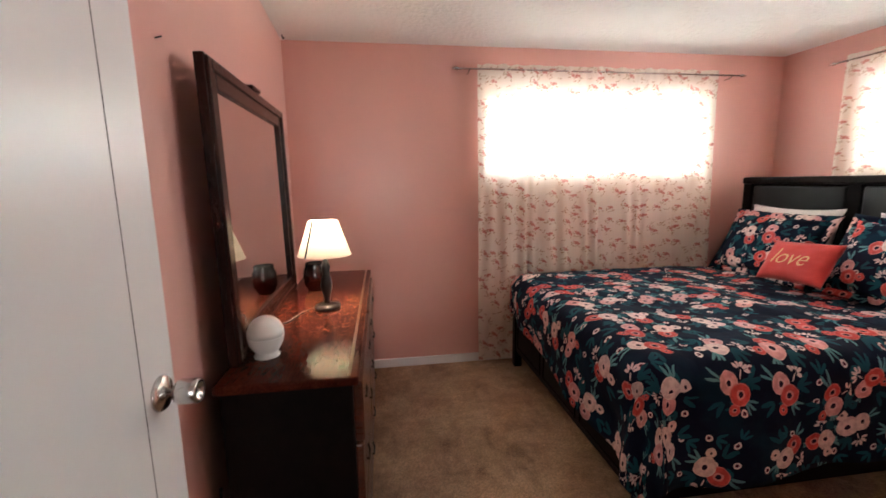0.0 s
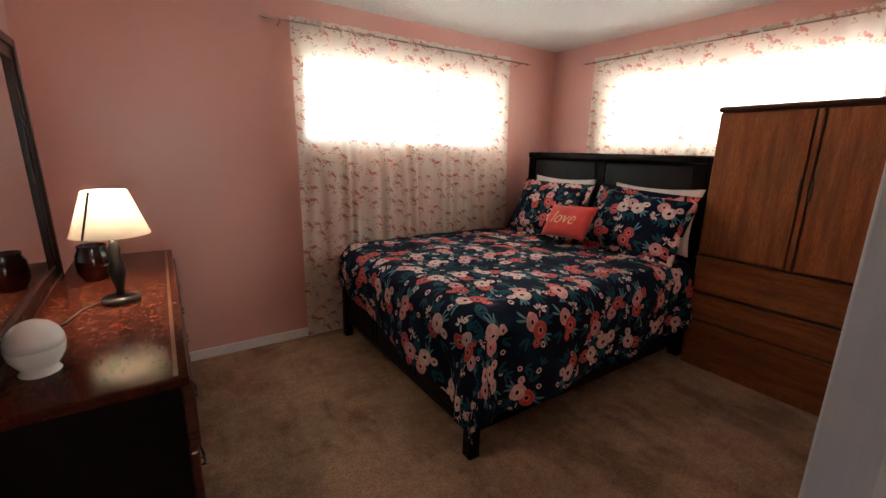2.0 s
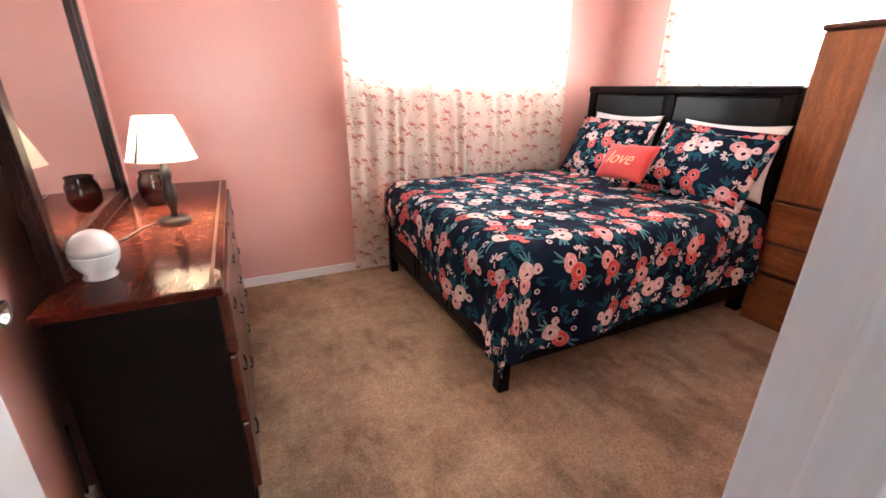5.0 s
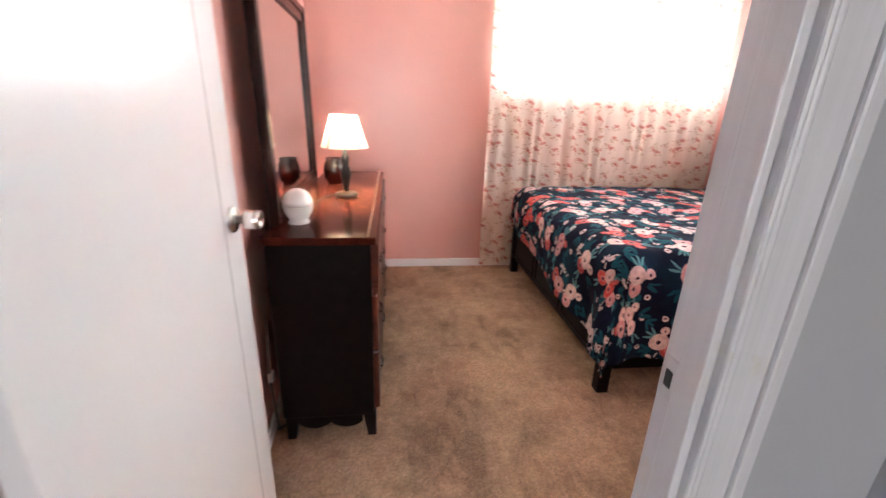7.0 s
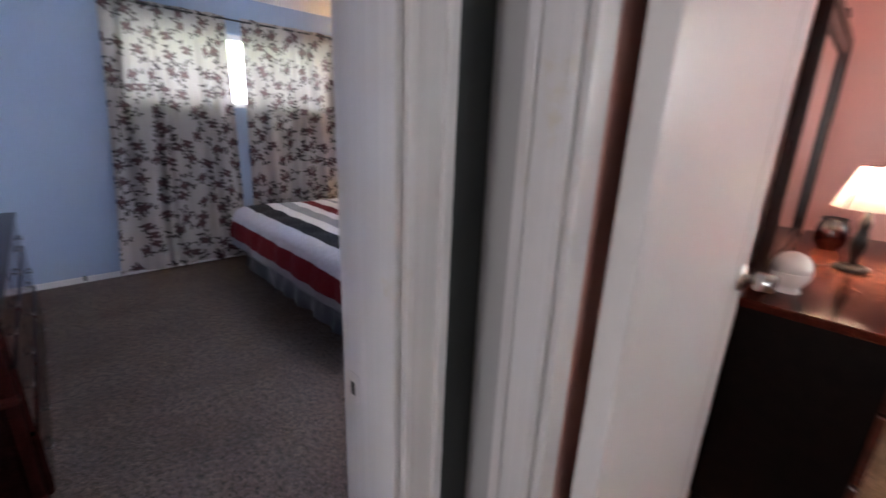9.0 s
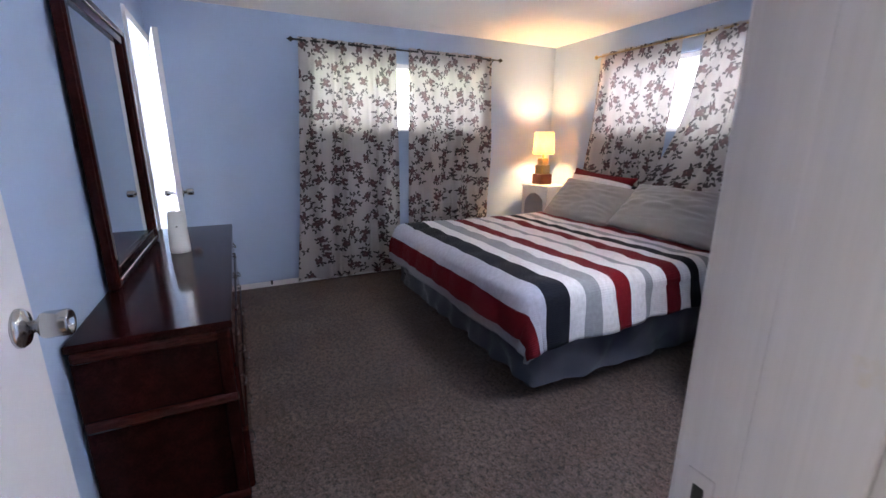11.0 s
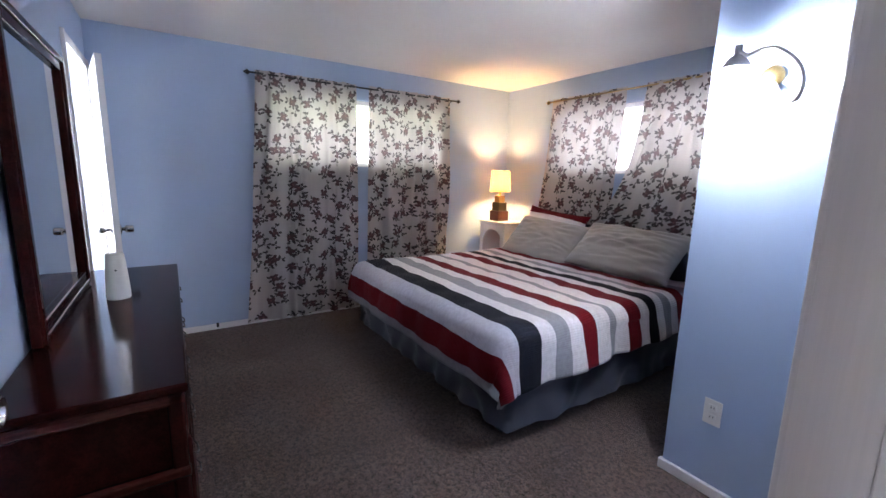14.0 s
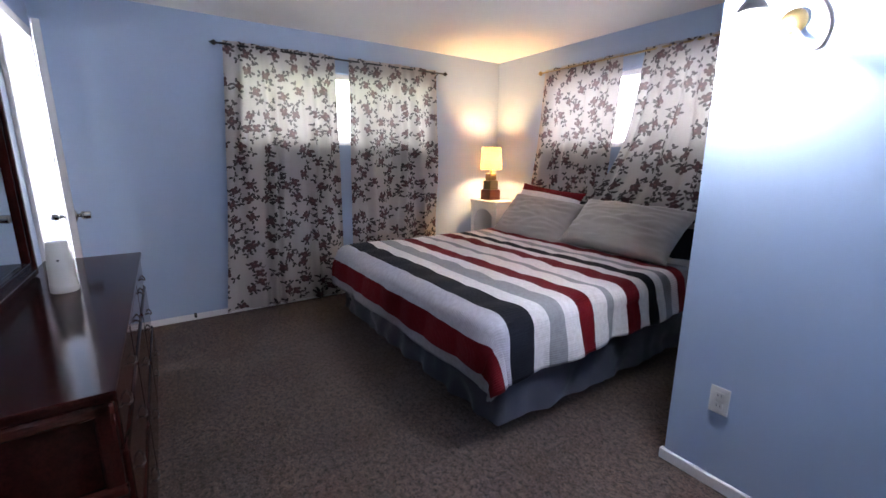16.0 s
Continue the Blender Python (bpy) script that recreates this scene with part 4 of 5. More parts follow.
love = pose(3.29, 2.50, 0.925, 30, 4, 84)
lp = pillow("throw_pillow", 0.46, 0.28, 0.13, love, CORAL, "coral velvet throw pillow with gold stitched word love", "pillow", 1.0)
lettering("love", 0.145, love @ pose(0.0, 0.0, 0.0) @ Matrix(((-1, 0, 0, 0.0), (0, 0, 1, 0.066), (0, 1, 0, 0.0), (0, 0, 0, 1))), GOLD, lp)
part("underline", shift(tube([(-0.13, 0.050, -0.03), (-0.17, 0.040, -0.02)], 0.002, 6), love), GOLD, lp)


def pink_dresser():
    x0, x1, y0, y1, top = 0.345, 0.735, 1.50, 2.988, 0.895
    d = thing("dresser", (0.55, 2.24, 0), "dark mahogany dresser with a scuffed polished top", "dresser")
    part("top", boxes((x0, x1, y0, y1, top - 0.028, top), bev=0.006), MAHOG_TOP, d, "scuffed polished mahogany top with lamp sparkle painted in")
    part("top_band", boxes((x1 - 0.032, x1 - 0.022, y0 + 0.01, y1 - 0.01, top - 0.002, top + 0.0015)), wood("inlay", (0.10, 0.038, 0.016), (0.16, 0.06, 0.025)), d, "pale inlaid line")
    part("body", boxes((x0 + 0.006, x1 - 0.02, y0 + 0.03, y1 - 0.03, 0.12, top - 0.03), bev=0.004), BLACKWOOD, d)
    for k, (za, zb) in enumerate(((0.665, 0.855), (0.42, 0.655), (0.14, 0.41))):
        for a, b in ((y0 + 0.045, 2.225), (2.25, y1 - 0.045)):
            dr = part("drawer", boxes((x1 - 0.022, x1 + 0.002 + 0.006 * (k == 0), a, b, za, zb), bev=0.006), MAHOG, d)
            for q in (a + 0.14, b - 0.14):
                h = tube([(x1 + 0.006, q - 0.04, (za + zb) / 2), (x1 + 0.012, q - 0.025, (za + zb) / 2 - 0.012), (x1 + 0.012, q + 0.025, (za + zb) / 2 - 0.012), (x1 + 0.006, q + 0.04, (za + zb) / 2)], 0.004, 8)
                part("handle", h, BRONZE, dr, "dark aged bail handle")
    for fx, sx in ((x0 + 0.01, 1), (x1 - 0.015, -1)):
        for fy in (y0 + 0.045, y1 - 0.045):
            sy = 1 if fy < 2 else -1
            bm = bmesh.new()
            box(bm, *sorted((fx, fx + sx * 0.055)), *sorted((fy, fy + sy * 0.055)), 0, 0.125, bev=0.004)
            for v in bm.verts:
                if v.co.z < 0.06:
                    v.co.x += (fx - v.co.x) * 0.35
                    v.co.y += (fy - v.co.y) * 0.35
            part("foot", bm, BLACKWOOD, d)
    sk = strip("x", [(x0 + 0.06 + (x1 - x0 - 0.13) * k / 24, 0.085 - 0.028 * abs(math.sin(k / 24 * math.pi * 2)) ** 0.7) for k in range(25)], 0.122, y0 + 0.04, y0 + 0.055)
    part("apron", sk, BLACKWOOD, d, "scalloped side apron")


pink_dresser()


def framed_mirror(name, axis, face, out, a, b, z0, z1, w, depth, material, label, tilt=0.0):
    """Mirror with mitred moulded frame. face: the plane of the glass; out: the way it looks."""
    root = thing(name, ((face, (a + b) / 2, z0) if axis == "y" else ((a + b) / 2, face, z0)), label, "mirror")

    def bar(n, p, q, za, zb, u, v, mt=material, bev=0.004):
        u, v = sorted((u, v))
        bm = boxes((u, v, p, q, za, zb) if axis == "y" else (p, q, u, v, za, zb), bev=bev)
        if tilt:
            c = Vector((face, 0, z0)) if axis == "y" else Vector((0, face, z0))
            shift(bm, Matrix.Translation(c) @ Matrix.Rotation(radians(tilt), 4, "Y" if axis == "y" else "X") @ Matrix.Translation(-c))
        return part(n, bm, mt, root)

    back = face - out * 0.012
    bar("backing", a + 0.01, b - 0.01, z0 + 0.01, z1 - 0.01, back - out * 0.003, back)
    bar("glass", a + w - 0.01, b - w + 0.01, z0 + w - 0.01, z1 - w + 0.01, back + out * 0.0005, face, MIRROR, 0)
    f = face + out * depth
    for p, q, za, zb in ((a, a + w, z0, z1), (b - w, b, z0, z1), (a + w, b - w, z0, z0 + w), (a + w, b - w, z1 - w, z1)):
        bar("frame", p, q, za, zb, back - out * 0.004, f)
    g = w * 0.45
    for p, q, za, zb in ((a + 0.006, a + g, z0 + 0.006, z1 - 0.006), (b - g, b - 0.006, z0 + 0.006, z1 - 0.006), (a + g, b - g, z0 + 0.006, z0 + g), (a + g, b - g, z1 - g, z1 - 0.006)):
        bar("moulding", p, q, za, zb, f - out * 0.004, f + out * 0.008)
    return root


pm = framed_mirror("mirror", "y", 0.3570, 1, 1.620, 2.589, 0.896, 1.785, 0.080, 0.012, FRAMEWOOD, "tall mahogany framed mirror standing on the dresser", -0.8)
pm.rotation_euler.z = radians(1.2)
part("crest", boxes((0.338, 0.366, 2.06, 2.17, 1.784, 1.798), bev=0.004), FRAMEWOOD, pm, "small carved crest")


def table_lamp_pink():
    x, y, z = 0.569, 2.190, 0.895
    la = thing("table_lamp", (x, y, z), "small dark bronze table lamp with a lit pleated cream shade", "lamp")
    part("base", turned([(0.054, 0.0), (0.056, 0.006), (0.054, 0.016), (0.035, 0.022), (0.016, 0.026)], 32, (x, y, z)), BRONZE, la)
    part("stem", turned([(0.014, 0.024), (0.012, 0.045), (0.020, 0.075), (0.026, 0.105), (0.021, 0.135), (0.014, 0.155), (0.018, 0.175), (0.019, 0.19), (0.012, 0.205), (0.008, 0.246)], 24, (x, y, z)), BRONZE, la)
    sh = bmesh.new()
    n = 60
    rings = []
    for r, h in ((0.112, 0.238), (0.108, 0.242), (0.085, 0.313), (0.062, 0.382), (0.059, 0.386)):
        rings.append([sh.verts.new((x + (r + 0.0016 * (k % 2)) * math.cos(2 * math.pi * k / n), y + (r + 0.0016 * (k % 2)) * math.sin(2 * math.pi * k / n), z + h)) for k in range(n)])
    for p, q in zip(rings, rings[1:]):
        for k in range(n):
            sh.faces.new((p[k], p[(k + 1) % n], q[(k + 1) % n], q[k]))
    s1 = part("shade", sh, SHADE_P, la, "lit pleated cream shade", True)
    part("seam", shift(tube([(0.1145, 0, 0.24), (0.062, 0, 0.386)], 0.003, 6), Matrix.Translation((x, y, z)) @ Matrix.Rotation(radians(-125), 4, "Z")), BRONZE, s1)
    part("cord", tube([(x - 0.05, y + 0.02, z + 0.004), (x - 0.10, y - 0.05, z + 0.004), (x - 0.13, y - 0.16, z + 0.004), (x - 0.165, y - 0.2, z + 0.004)], 0.003, 6), RUBBER, la, "black power cord")
    lamp("table_lamp_light", "POINT", (x, y, z + 0.325), 12.0, (1.0, 0.82, 0.63), 0.02)


table_lamp_pink()
tagged(part("vase", turned([(0.034, 0.0), (0.039, 0.004), (0.056, 0.035), (0.061, 0.072), (0.056, 0.108), (0.046, 0.130), (0.049, 0.142), (0.045, 0.144), (0.041, 0.13)], 32, (0.470, 2.53, 0.895)), VASE), "squat glossy oxblood red vase on the dresser", "vase")
gl = thing("globe_jar", (0.440, 1.71, 0.895), "white porcelain globe jar on a flared foot", "jar")
part("jar", turned([(0.038, 0.0), (0.040, 0.004), (0.033, 0.015), (0.041, 0.026), (0.052, 0.046), (0.0555, 0.066), (0.0558, 0.068)], 36, (0.440, 1.70, 0.895)), PORCELAIN, gl)
part("lid", turned([(0.0562, 0.0695), (0.0545, 0.088), (0.046, 0.108), (0.033, 0.122), (0.016, 0.130), (0.003, 0.132)], 36, (0.440, 1.70, 0.895)), PORCELAIN, gl, "domed white lid")


def armoire():
    x0, x1, y0, y1, h = 3.69, 4.07, 0.715, 1.732, 1.738
    ar = thing("armoire", (3.85, 1.2, 0), "honey oak armoire with two doors above three drawers", "armoire")
    # Carcass darker than the fronts, painting shade between doors and drawers.
    part("body", boxes((x0 + 0.022, x1, y0 + 0.008, y1 - 0.008, 0.0, h - 0.03), bev=0.003), OAK_DARK, ar)
    part("top", boxes((x0 - 0.006, x1, y0 - 0.004, y1 + 0.004, h - 0.032, h), bev=0.012), OAK_DARK, ar, "rounded dark oak top")
    part("plinth", boxes((x0 + 0.012, x0 + 0.03, y0 + 0.01, y1 - 0.01, 0.0, 0.06), bev=0.003), OAK, ar)
    mid = (y0 + y1) / 2
    for a, b, e in ((y0 + 0.012, mid - 0.024, mid - 0.05), (mid + 0.024, y1 - 0.012, mid + 0.05)):
        dr = part("door", boxes((x0, x0 + 0.0215, a, b, 0.80, h - 0.04), bev=0.005), OAK, ar)
        q = (e + mid) / 2
        part("handle", boxes((x0 - 0.014, x0 + 0.004, q - 0.006, q + 0.006, 1.20, 1.33), bev=0.005), PULLWOOD, dr, "dark carved pull")
    part("astragal", boxes((x0 - 0.006, x0 + 0.02, mid - 0.013, mid + 0.013, 0.80, h - 0.04), bev=0.005), OAK, ar, "raised centre strip")
    for za, zb in ((0.546, 0.784), (0.346, 0.530), (0.05, 0.330)):
        bm = boxes((x0, x0 + 0.0215, y0 + 0.012, y1 - 0.012, za, zb - 0.014), bev=0.005)
        d = part("drawer", bm, OAK_FLAT, ar)
        lows = [(y0 + 0.012 + (y1 - y0 - 0.024) * k / 30, zb - 0.015 - 0.012 * math.exp(-(k / 30 - 0.5) ** 2 / 0.02)) for k in range(31)]
        lip = strip("y", lows, zb, x0 - 0.024, x0 + 0.012)
        part("drawer_lip", lip, OAK_FLAT, d, "shaped finger pull")


armoire()
tagged(part("nail", tube([(0.276, 1.552, 1.79), (0.300, 1.552, 1.796)], 0.0018, 6), BLACKMETAL), "small bare nail in the pink wall", "nail")


# ---- blue bedroom ----
def blue_bed():
    x0, x1, y0, y1 = -3.20, -1.24, 1.16, 3.20
    b = thing("bed", (-2.2, 2.2, 0), "low bed base with a slate satin skirt", "bed")
    part("box_spring", boxes((x0 + 0.04, x1 - 0.04, y0 + 0.04, y1, 0.14, 0.36), bev=0.03), BLACKCLOTH, b)
    for lx in (x0 + 0.1, x1 - 0.15):
        for ly in (y0 + 0.1, y1 - 0.15):
            part("leg", boxes((lx, lx + 0.05, ly, ly + 0.05, 0, 0.141), bev=0.004), BLACKMETAL, b)
    sk = bmesh.new()
    path = [(x0, y1)] + [(x0, y1 + (y0 - y1) * k / 60) for k in range(1, 60)] + [(x0 + 0.02 * 1, y0)] + [(x0 + (x1 - x0) * k / 60, y0) for k in range(1, 60)] + [(x1, y0)] + [(x1, y0 + (y1 - y0) * k / 60) for k in range(1, 61)]
    rows = []
    for j in range(11):
        v = j / 10
        row = []
        for i, (px, py) in enumerate(path):
            nx, ny = (-1 if px <= x0 + 0.001 else 1 if px >= x1 - 0.001 else 0), (-1 if py <= y0 + 0.001 else 0)
            q = 0.015 + 0.02 * v * v + 0.007 * v * math.sin(i * 0.5 + 2 * noise.noise(Vector((i * 0.12, v, 0)))) + 0.04 * v * noise.noise(Vector((i * 0.26, v * 3.0, 4))) - 0.012 * v * v * max(0, 1 - min(abs(i - 60), abs(i - 120)) / 4)
            row.append(sk.verts.new((px + nx * q, py + ny * q + 0.05, 0.44 - 0.35 * v)))
        rows.append(row)
    for p, q in zip(rows, rows[1:]):
        for i in range(len(path) - 1):
            f = sk.faces.new((p[i], p[i + 1], q[i + 1], q[i]))
            f.smooth = True
    part("bed_skirt", sk, SKIRT, b, "wrinkled slate grey satin skirt")
    hb = thing("headboard", (-2.2, 3.23, 0), "low dark padded headboard behind grey pillows", "headboard")
    part("panel", boxes((x0 - 0.02, x1 + 0.02, 3.205, 3.26, 0.2, 0.95), bev=0.02), BLACKCLOTH, hb)
    for lx in (x0 + 0.1, x1 - 0.15):
        part("leg", boxes((lx, lx + 0.05, 3.21, 3.255, 0, 0.21)), BLACKMETAL, hb)
    tagged(part("mattress", boxes((x0 + 0.03, x1 - 0.03, y0 + 0.03, y1, 0.36, 0.585), bev=0.05), PILLOWWHITE), "mattress hidden under a striped comforter", "mattress")
    cover = drape(x0 + 0.05, x1 - 0.05, y0 + 0.05, 3.05, 0.605, ((0.30, 0.30), (0.34, 0.27), (0.34, 0.33), (0.02, 0.02)), 0.075, (130, 130), 4.0, 0.010, 0.012, 0.10, 5.0)
    soft_sheet("comforter", cover, STRIPES, 0.02, "quilted comforter in white, grey, maroon and black stripes", "comforter")


blue_bed()
pillow("pillow", 0.80, 0.46, 0.16, pose(-2.74, 3.07, 0.86, -30, 4, 0), STRIPES, "striped sham mostly hidden behind a grey pillow", "pillow", 1.56)
pillow("pillow", 0.88, 0.50, 0.25, pose(-2.66, 2.91, 0.775, -42, 3, 2), GREYCOTTON, "plump grey cotton pillow leaning on the headboard", "pillow", 4.0, "grey pillows", 0.0, 0.045)
pillow("pillow", 0.96, 0.48, 0.25, pose(-1.77, 2.90, 0.815, -46, 1, -2), GREYCOTTON, "plump grey cotton pillow leaning on the headboard", "pillow", 6.0, "grey pillows", 0.0, 0.045)


def blue_dresser():
    x0, x1, y0, y1, top = -2.93, -1.105, -0.592, -0.160, 0.78
    d = thing("dresser", (-1.95, -0.35, 0), "dark cherry dresser with brass drawer pulls", "dresser")
    part("top", boxes((x0, x1, y0, y1, top - 0.026, top), bev=0.007), CHERRY, d, "polished cherry top")
    part("body", boxes((x0 + 0.02, x1 - 0.024, y0 + 0.004, y1 - 0.03, 0.06, top - 0.028)), CHERRY, d)
    for z in (0.735, 0.505, 0.11):
        part("side_rail", boxes((x1 - 0.028, x1 - 0.002 - 0.006 * (z > 0.6), y0 + 0.006, y1 - 0.008, z - 0.022, z + 0.016), bev=0.010), CHERRY_RAIL, d, "rounded rail with its highlight painted in")
    part("post", boxes((x1 - 0.06, x1 - 0.008, y1 - 0.055, y1 - 0.012, 0.0, top - 0.028), bev=0.008), CHERRY, d)
    part("post", boxes((x0 + 0.008, x0 + 0.06, y1 - 0.055, y1 - 0.012, 0.0, top - 0.028), bev=0.008), CHERRY, d)
    part("plinth", boxes((x0 + 0.015, x1 - 0.012, y0 + 0.01, y1 - 0.016, 0.0, 0.075), bev=0.006), CHERRY, d)
    for k, (za, zb) in enumerate(((0.605, 0.74), (0.35, 0.59), (0.09, 0.335))):
        for j in range(3):
            a = x0 + 0.065 + j * 0.577
            dr = part("drawer", boxes((a, a + 0.562, y1 - 0.032, y1 - 0.006 + 0.006 * k, za, zb), bev=0.009), CHERRY, d)
            for q in ((a + 0.28,) if j == 1 else (a + 0.14, a + 0.42)):
                zc, yy = (za + zb) / 2, y1 - 0.006 + 0.006 * k
                h = part("handle", tube([(q - 0.04, yy, zc), (q - 0.03, yy + 0.011, zc - 0.012), (q, yy + 0.014, zc - 0.02), (q + 0.03, yy + 0.011, zc - 0.012), (q + 0.04, yy, zc)], 0.003, 8), BRONZE, dr, "dark brass bail pull")
    return d


blue_dresser()
bm_ = framed_mirror("mirror", "x", -0.568, 1, -2.57, -1.60, 0.784, 1.895, 0.075, 0.016, CHERRY, "large cherry framed mirror behind the dresser top", 0.0)
dv = thing("air_freshener", (-2.19, -0.40, 0.78), "white rounded plastic dispenser standing on the dresser", "dispenser")
part("body", turned([(0.044, 0.0), (0.047, 0.004), (0.0475, 0.035), (0.0465, 0.036), (0.044, 0.10), (0.039, 0.17), (0.036, 0.205), (0.033, 0.212), (0.012, 0.214)], 32, (-2.19, -0.40, 0.78)), PLASTIC, dv)
part("nozzle", shift(turned([(0.004, 0), (0.004, 0.004)], 10), Matrix.Translation((-2.148, -0.398, 0.92)) @ Matrix.Rotation(radians(90), 4, "Y")), SLOT, dv)


def nightstand():
    x0, x1, y0, y1, h = -3.71, -3.27, 2.93, 3.24, 0.88
    ns = thing("nightstand", (-3.49, 3.1, 0), "small white nightstand with an arched open front", "nightstand")
    part("top", boxes((x0 - 0.012, x1 + 0.012, y0 - 0.012, y1, h - 0.022, h), bev=0.006), WHITE, ns)
    for a, b in ((x0, x0 + 0.02), (x1 - 0.02, x1)):
        part("side_panel", boxes((a, b, y0, y1, 0, h - 0.023), bev=0.003), WHITE, ns)
    part("back_panel", boxes((x0 + 0.021, x1 - 0.021, y1 - 0.015, y1, 0.05, h - 0.023)), WHITE, ns)
    part("shelf", boxes((x0 + 0.021, x1 - 0.021, y0 + 0.01, y1 - 0.016, 0.40, 0.42)), WHITE, ns)
    lows = []
    for k in range(41):
        c = k / 20 - 1
        lows.append((x0 + 0.021 + (x1 - x0 - 0.042) * k / 40, 0.62 + 0.165 * math.sqrt(max(0, 1 - (c * 1.12) ** 2)) if abs(c) < 0.88 else 0.02))
    bm = strip("x", lows, h - 0.0225, y0 + 0.002, y0 + 0.018)
    part("arch", bm, WHITE, ns, "white arched front")


nightstand()


def table_lamp_blue():
    x, y, z = -3.54, 3.07, 0.88
    la = thing("table_lamp", (x, y, z), "table lamp of stacked blocks with a lit yellow drum shade", "lamp")
    for w, z0, z1, m, lab in ((0.078, 0.0, 0.115, OXBLOCK, "dark red block"), (0.060, 0.1155, 0.215, OLIVE, "olive block"), (0.044, 0.2155, 0.290, TANSTONE, "tan block")):
        part("block", boxes((x - w, x + w, y - w, y + w, z + z0, z + z1), bev=0.005), m, la, lab)
    part("stem", turned([(0.012, 0.29), (0.010, 0.345), (0.006, 0.40)], 14, (x, y, z)), BRASS, la)
    sh = bmesh.new()
    n = 48
    rings = [[sh.verts.new((x + r * math.cos(2 * math.pi * k / n), y + r * math.sin(2 * math.pi * k / n), z + h)) for k in range(n)] for r, h in ((0.118, 0.335), (0.119, 0.338), (0.106, 0.575), (0.105, 0.578))]
    for p, q in zip(rings, rings[1:]):
        for k in range(n):
            sh.faces.new((p[k], p[(k + 1) % n], q[(k + 1) % n], q[k]))
    part("shade", sh, SHADE_B, la, "lit yellow drum shade", True)
    lamp("table_lamp_light", "POINT", (x, y, z + 0.455), 42.0, (1.0, 0.60, 0.24), 0.05)


table_lamp_blue()


def smooth_line(pts, n=6):
    """A curve through the given points."""
    v = [Vector(q) for q in pts]
    v = [v[0] * 2 - v[1]] + v + [v[-1] * 2 - v[-2]]
    out = []
    for a, b, c, d in zip(v, v[1:], v[2:], v[3:]):
        for k in range(n):
            t = k / n
            out.append(0.5 * (2 * b + (c - a) * t + (2 * a - 5 * b + 4 * c - d) * t * t + (3 * b - a - 3 * c + d) * t ** 3))
    return out + [v[-2]]


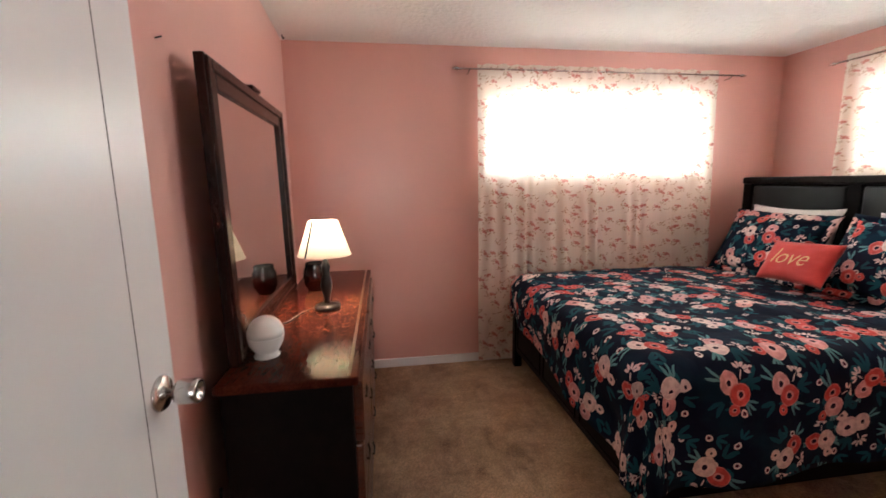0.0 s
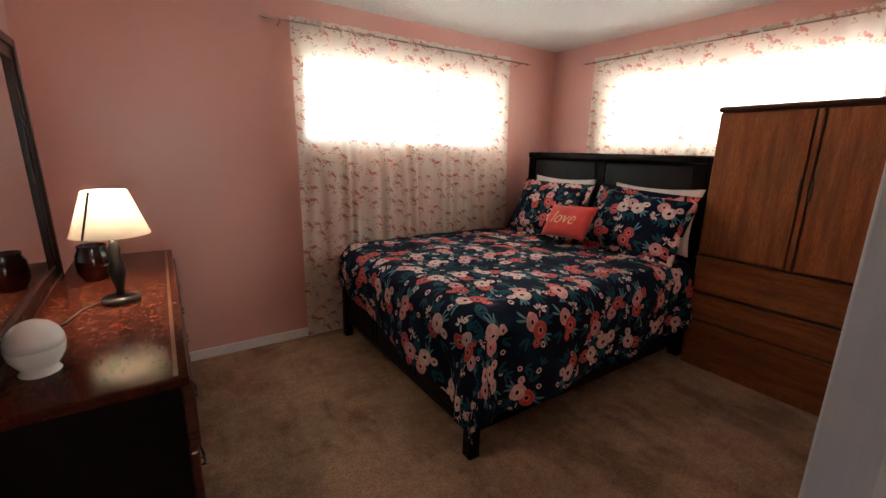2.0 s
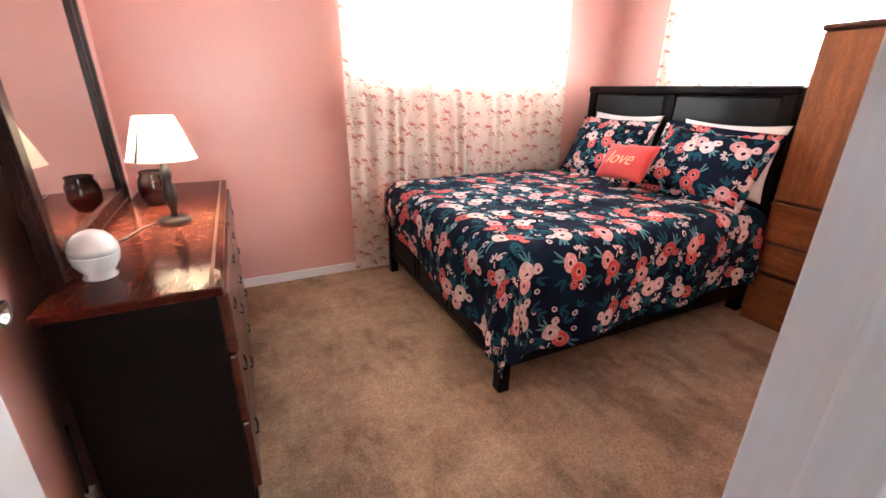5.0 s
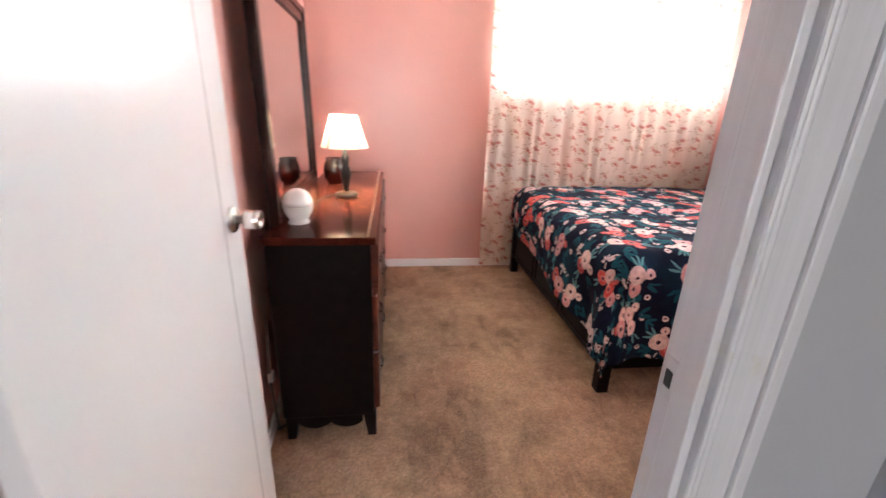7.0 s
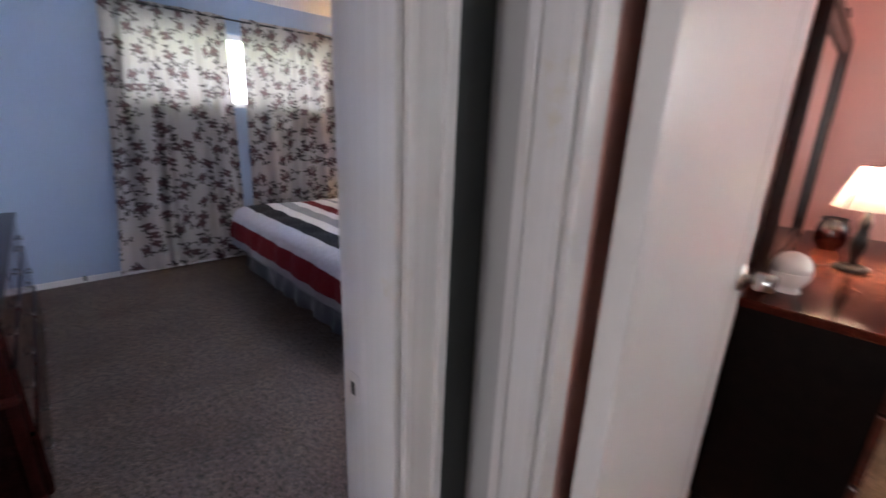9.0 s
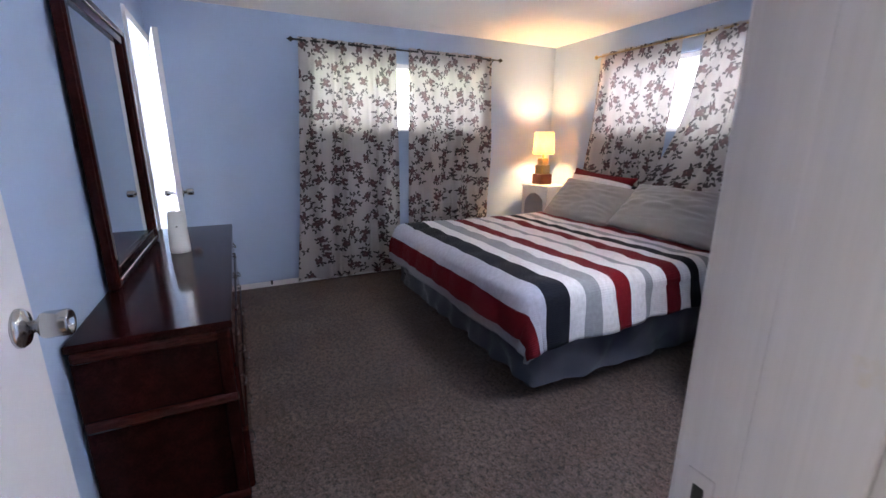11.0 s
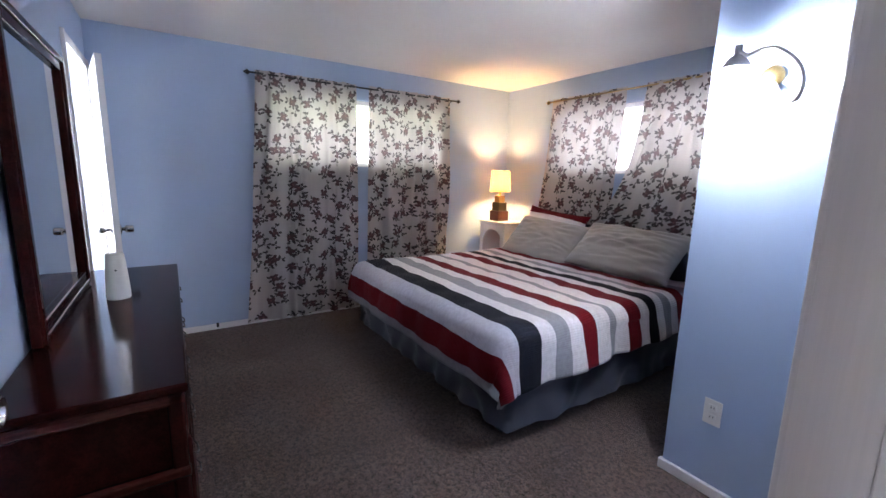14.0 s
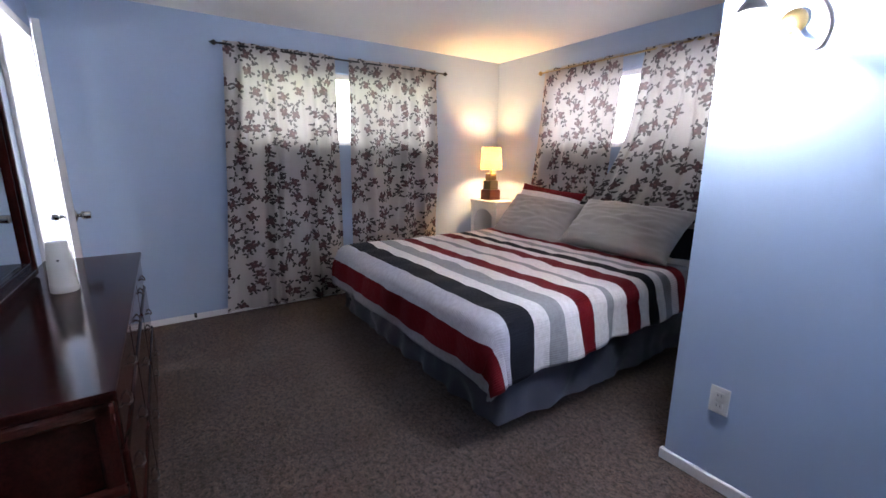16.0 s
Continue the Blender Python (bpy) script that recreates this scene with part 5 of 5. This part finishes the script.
def sconce():
    x, y, z = -0.590, 1.66, 1.812
    sc = thing("wall_lamp", (-0.505, 1.760, 1.775), "lit wall reading lamp with a small grey bell shade", "lamp")
    part("backplate", shift(turned([(0.040, 0.0), (0.040, 0.006), (0.034, 0.013), (0.014, 0.016)], 28), Matrix.Translation((-0.505, 1.760, 1.775)) @ Matrix.Rotation(radians(90), 4, "X")), BRASS, sc, "round brass backplate")
    arm = [(-0.492, 1.752, 1.745), (-0.45, 1.715, 1.688), (-0.405, 1.70, 1.675), (-0.388, 1.69, 1.735), (-0.41, 1.68, 1.795), (-0.465, 1.675, 1.848), (-0.515, 1.67, 1.857), (-0.556, 1.665, 1.844), (x + 0.008, y, z + 0.045)]
    part("arm", tube(smooth_line(arm), 0.009, 12), GREYMETAL, sc, "grey gooseneck arm")
    bell = bmesh.new()
    n = 28
    rings = [[bell.verts.new((x + r * math.cos(2 * math.pi * k / n), y + r * math.sin(2 * math.pi * k / n), z + h)) for k in range(n)] for r, h in ((0.003, 0.075), (0.012, 0.074), (0.013, 0.04), (0.026, 0.030), (0.042, 0.010), (0.048, -0.008), (0.045, -0.008), (0.039, 0.008), (0.022, 0.026))]
    for p, q in zip(rings, rings[1:]):
        for k in range(n):
            bell.faces.new((p[k], p[(k + 1) % n], q[(k + 1) % n], q[k]))
    part("shade", bell, GREYMETAL, sc, "small grey bell shade", True)
    part("bulb", turned([(0.004, -0.02), (0.014, -0.014), (0.018, -0.002), (0.012, 0.012)], 16, (x, y, z)), BULB, sc)
    lamp("wall_lamp_light", "POINT", (x, y, z - 0.062), 31.0, (0.93, 0.95, 1.0), 0.04)


sconce()


def outlet(where, group="wall outlets"):
    x, y, z = where
    o = thing("outlet", where, "white duplex wall outlet on the blue wall", "outlet", group)
    part("plate", boxes((x - 0.036, x + 0.036, y - 0.006, y, z - 0.058, z + 0.058), bev=0.003), PLASTIC, o)
    for s in (0.022, -0.022):
        f = part("receptacle", boxes((x - 0.016, x + 0.016, y - 0.008, y - 0.0055, z + s - 0.014, z + s + 0.014), bev=0.002), PLASTIC, o)
        for q in (-0.006, 0.006):
            part("slot", boxes((x + q - 0.0012, x + q + 0.0012, y - 0.0085, y - 0.0075, z + s - 0.004, z + s + 0.006)), SLOT, f)
    return o


outlet((-0.538, 1.760, 0.388))
tagged(part("nail", tube([(-0.53, 1.760, 1.505), (-0.53, 1.742, 1.508)], 0.003, 6), GREYMETAL), "small nail in the blue wall", "nail")
tagged(part("cable_jack", boxes((BX + 0.012, BX + 0.022, 0.09, 0.11, 0.02, 0.06), bev=0.003), SLOT), "small dark cable jack on the baseboard", "jack")
tagged(part("ceiling_hook", tube([(0.215, 3.40, 2.40), (0.215, 3.40, 2.385), (0.222, 3.395, 2.375), (0.230, 3.39, 2.383)], 0.004, 8), BLACKMETAL), "tiny dark hook in the ceiling corner", "hook")
pc = thing("power_cord", (0.30, 1.60, 0.0), "dark power cord dropping behind the dresser", "cord")
part("cord", tube([(0.318, 1.56, 0.55), (0.312, 1.55, 0.30), (0.318, 1.56, 0.12), (0.315, 1.58, 0.03), (0.33, 1.62, 0.012)], 0.005, 8), RUBBER, pc)
part("plug", boxes((0.305, 0.325, 1.545, 1.575, 0.285, 0.325), bev=0.004), PLASTIC, pc)
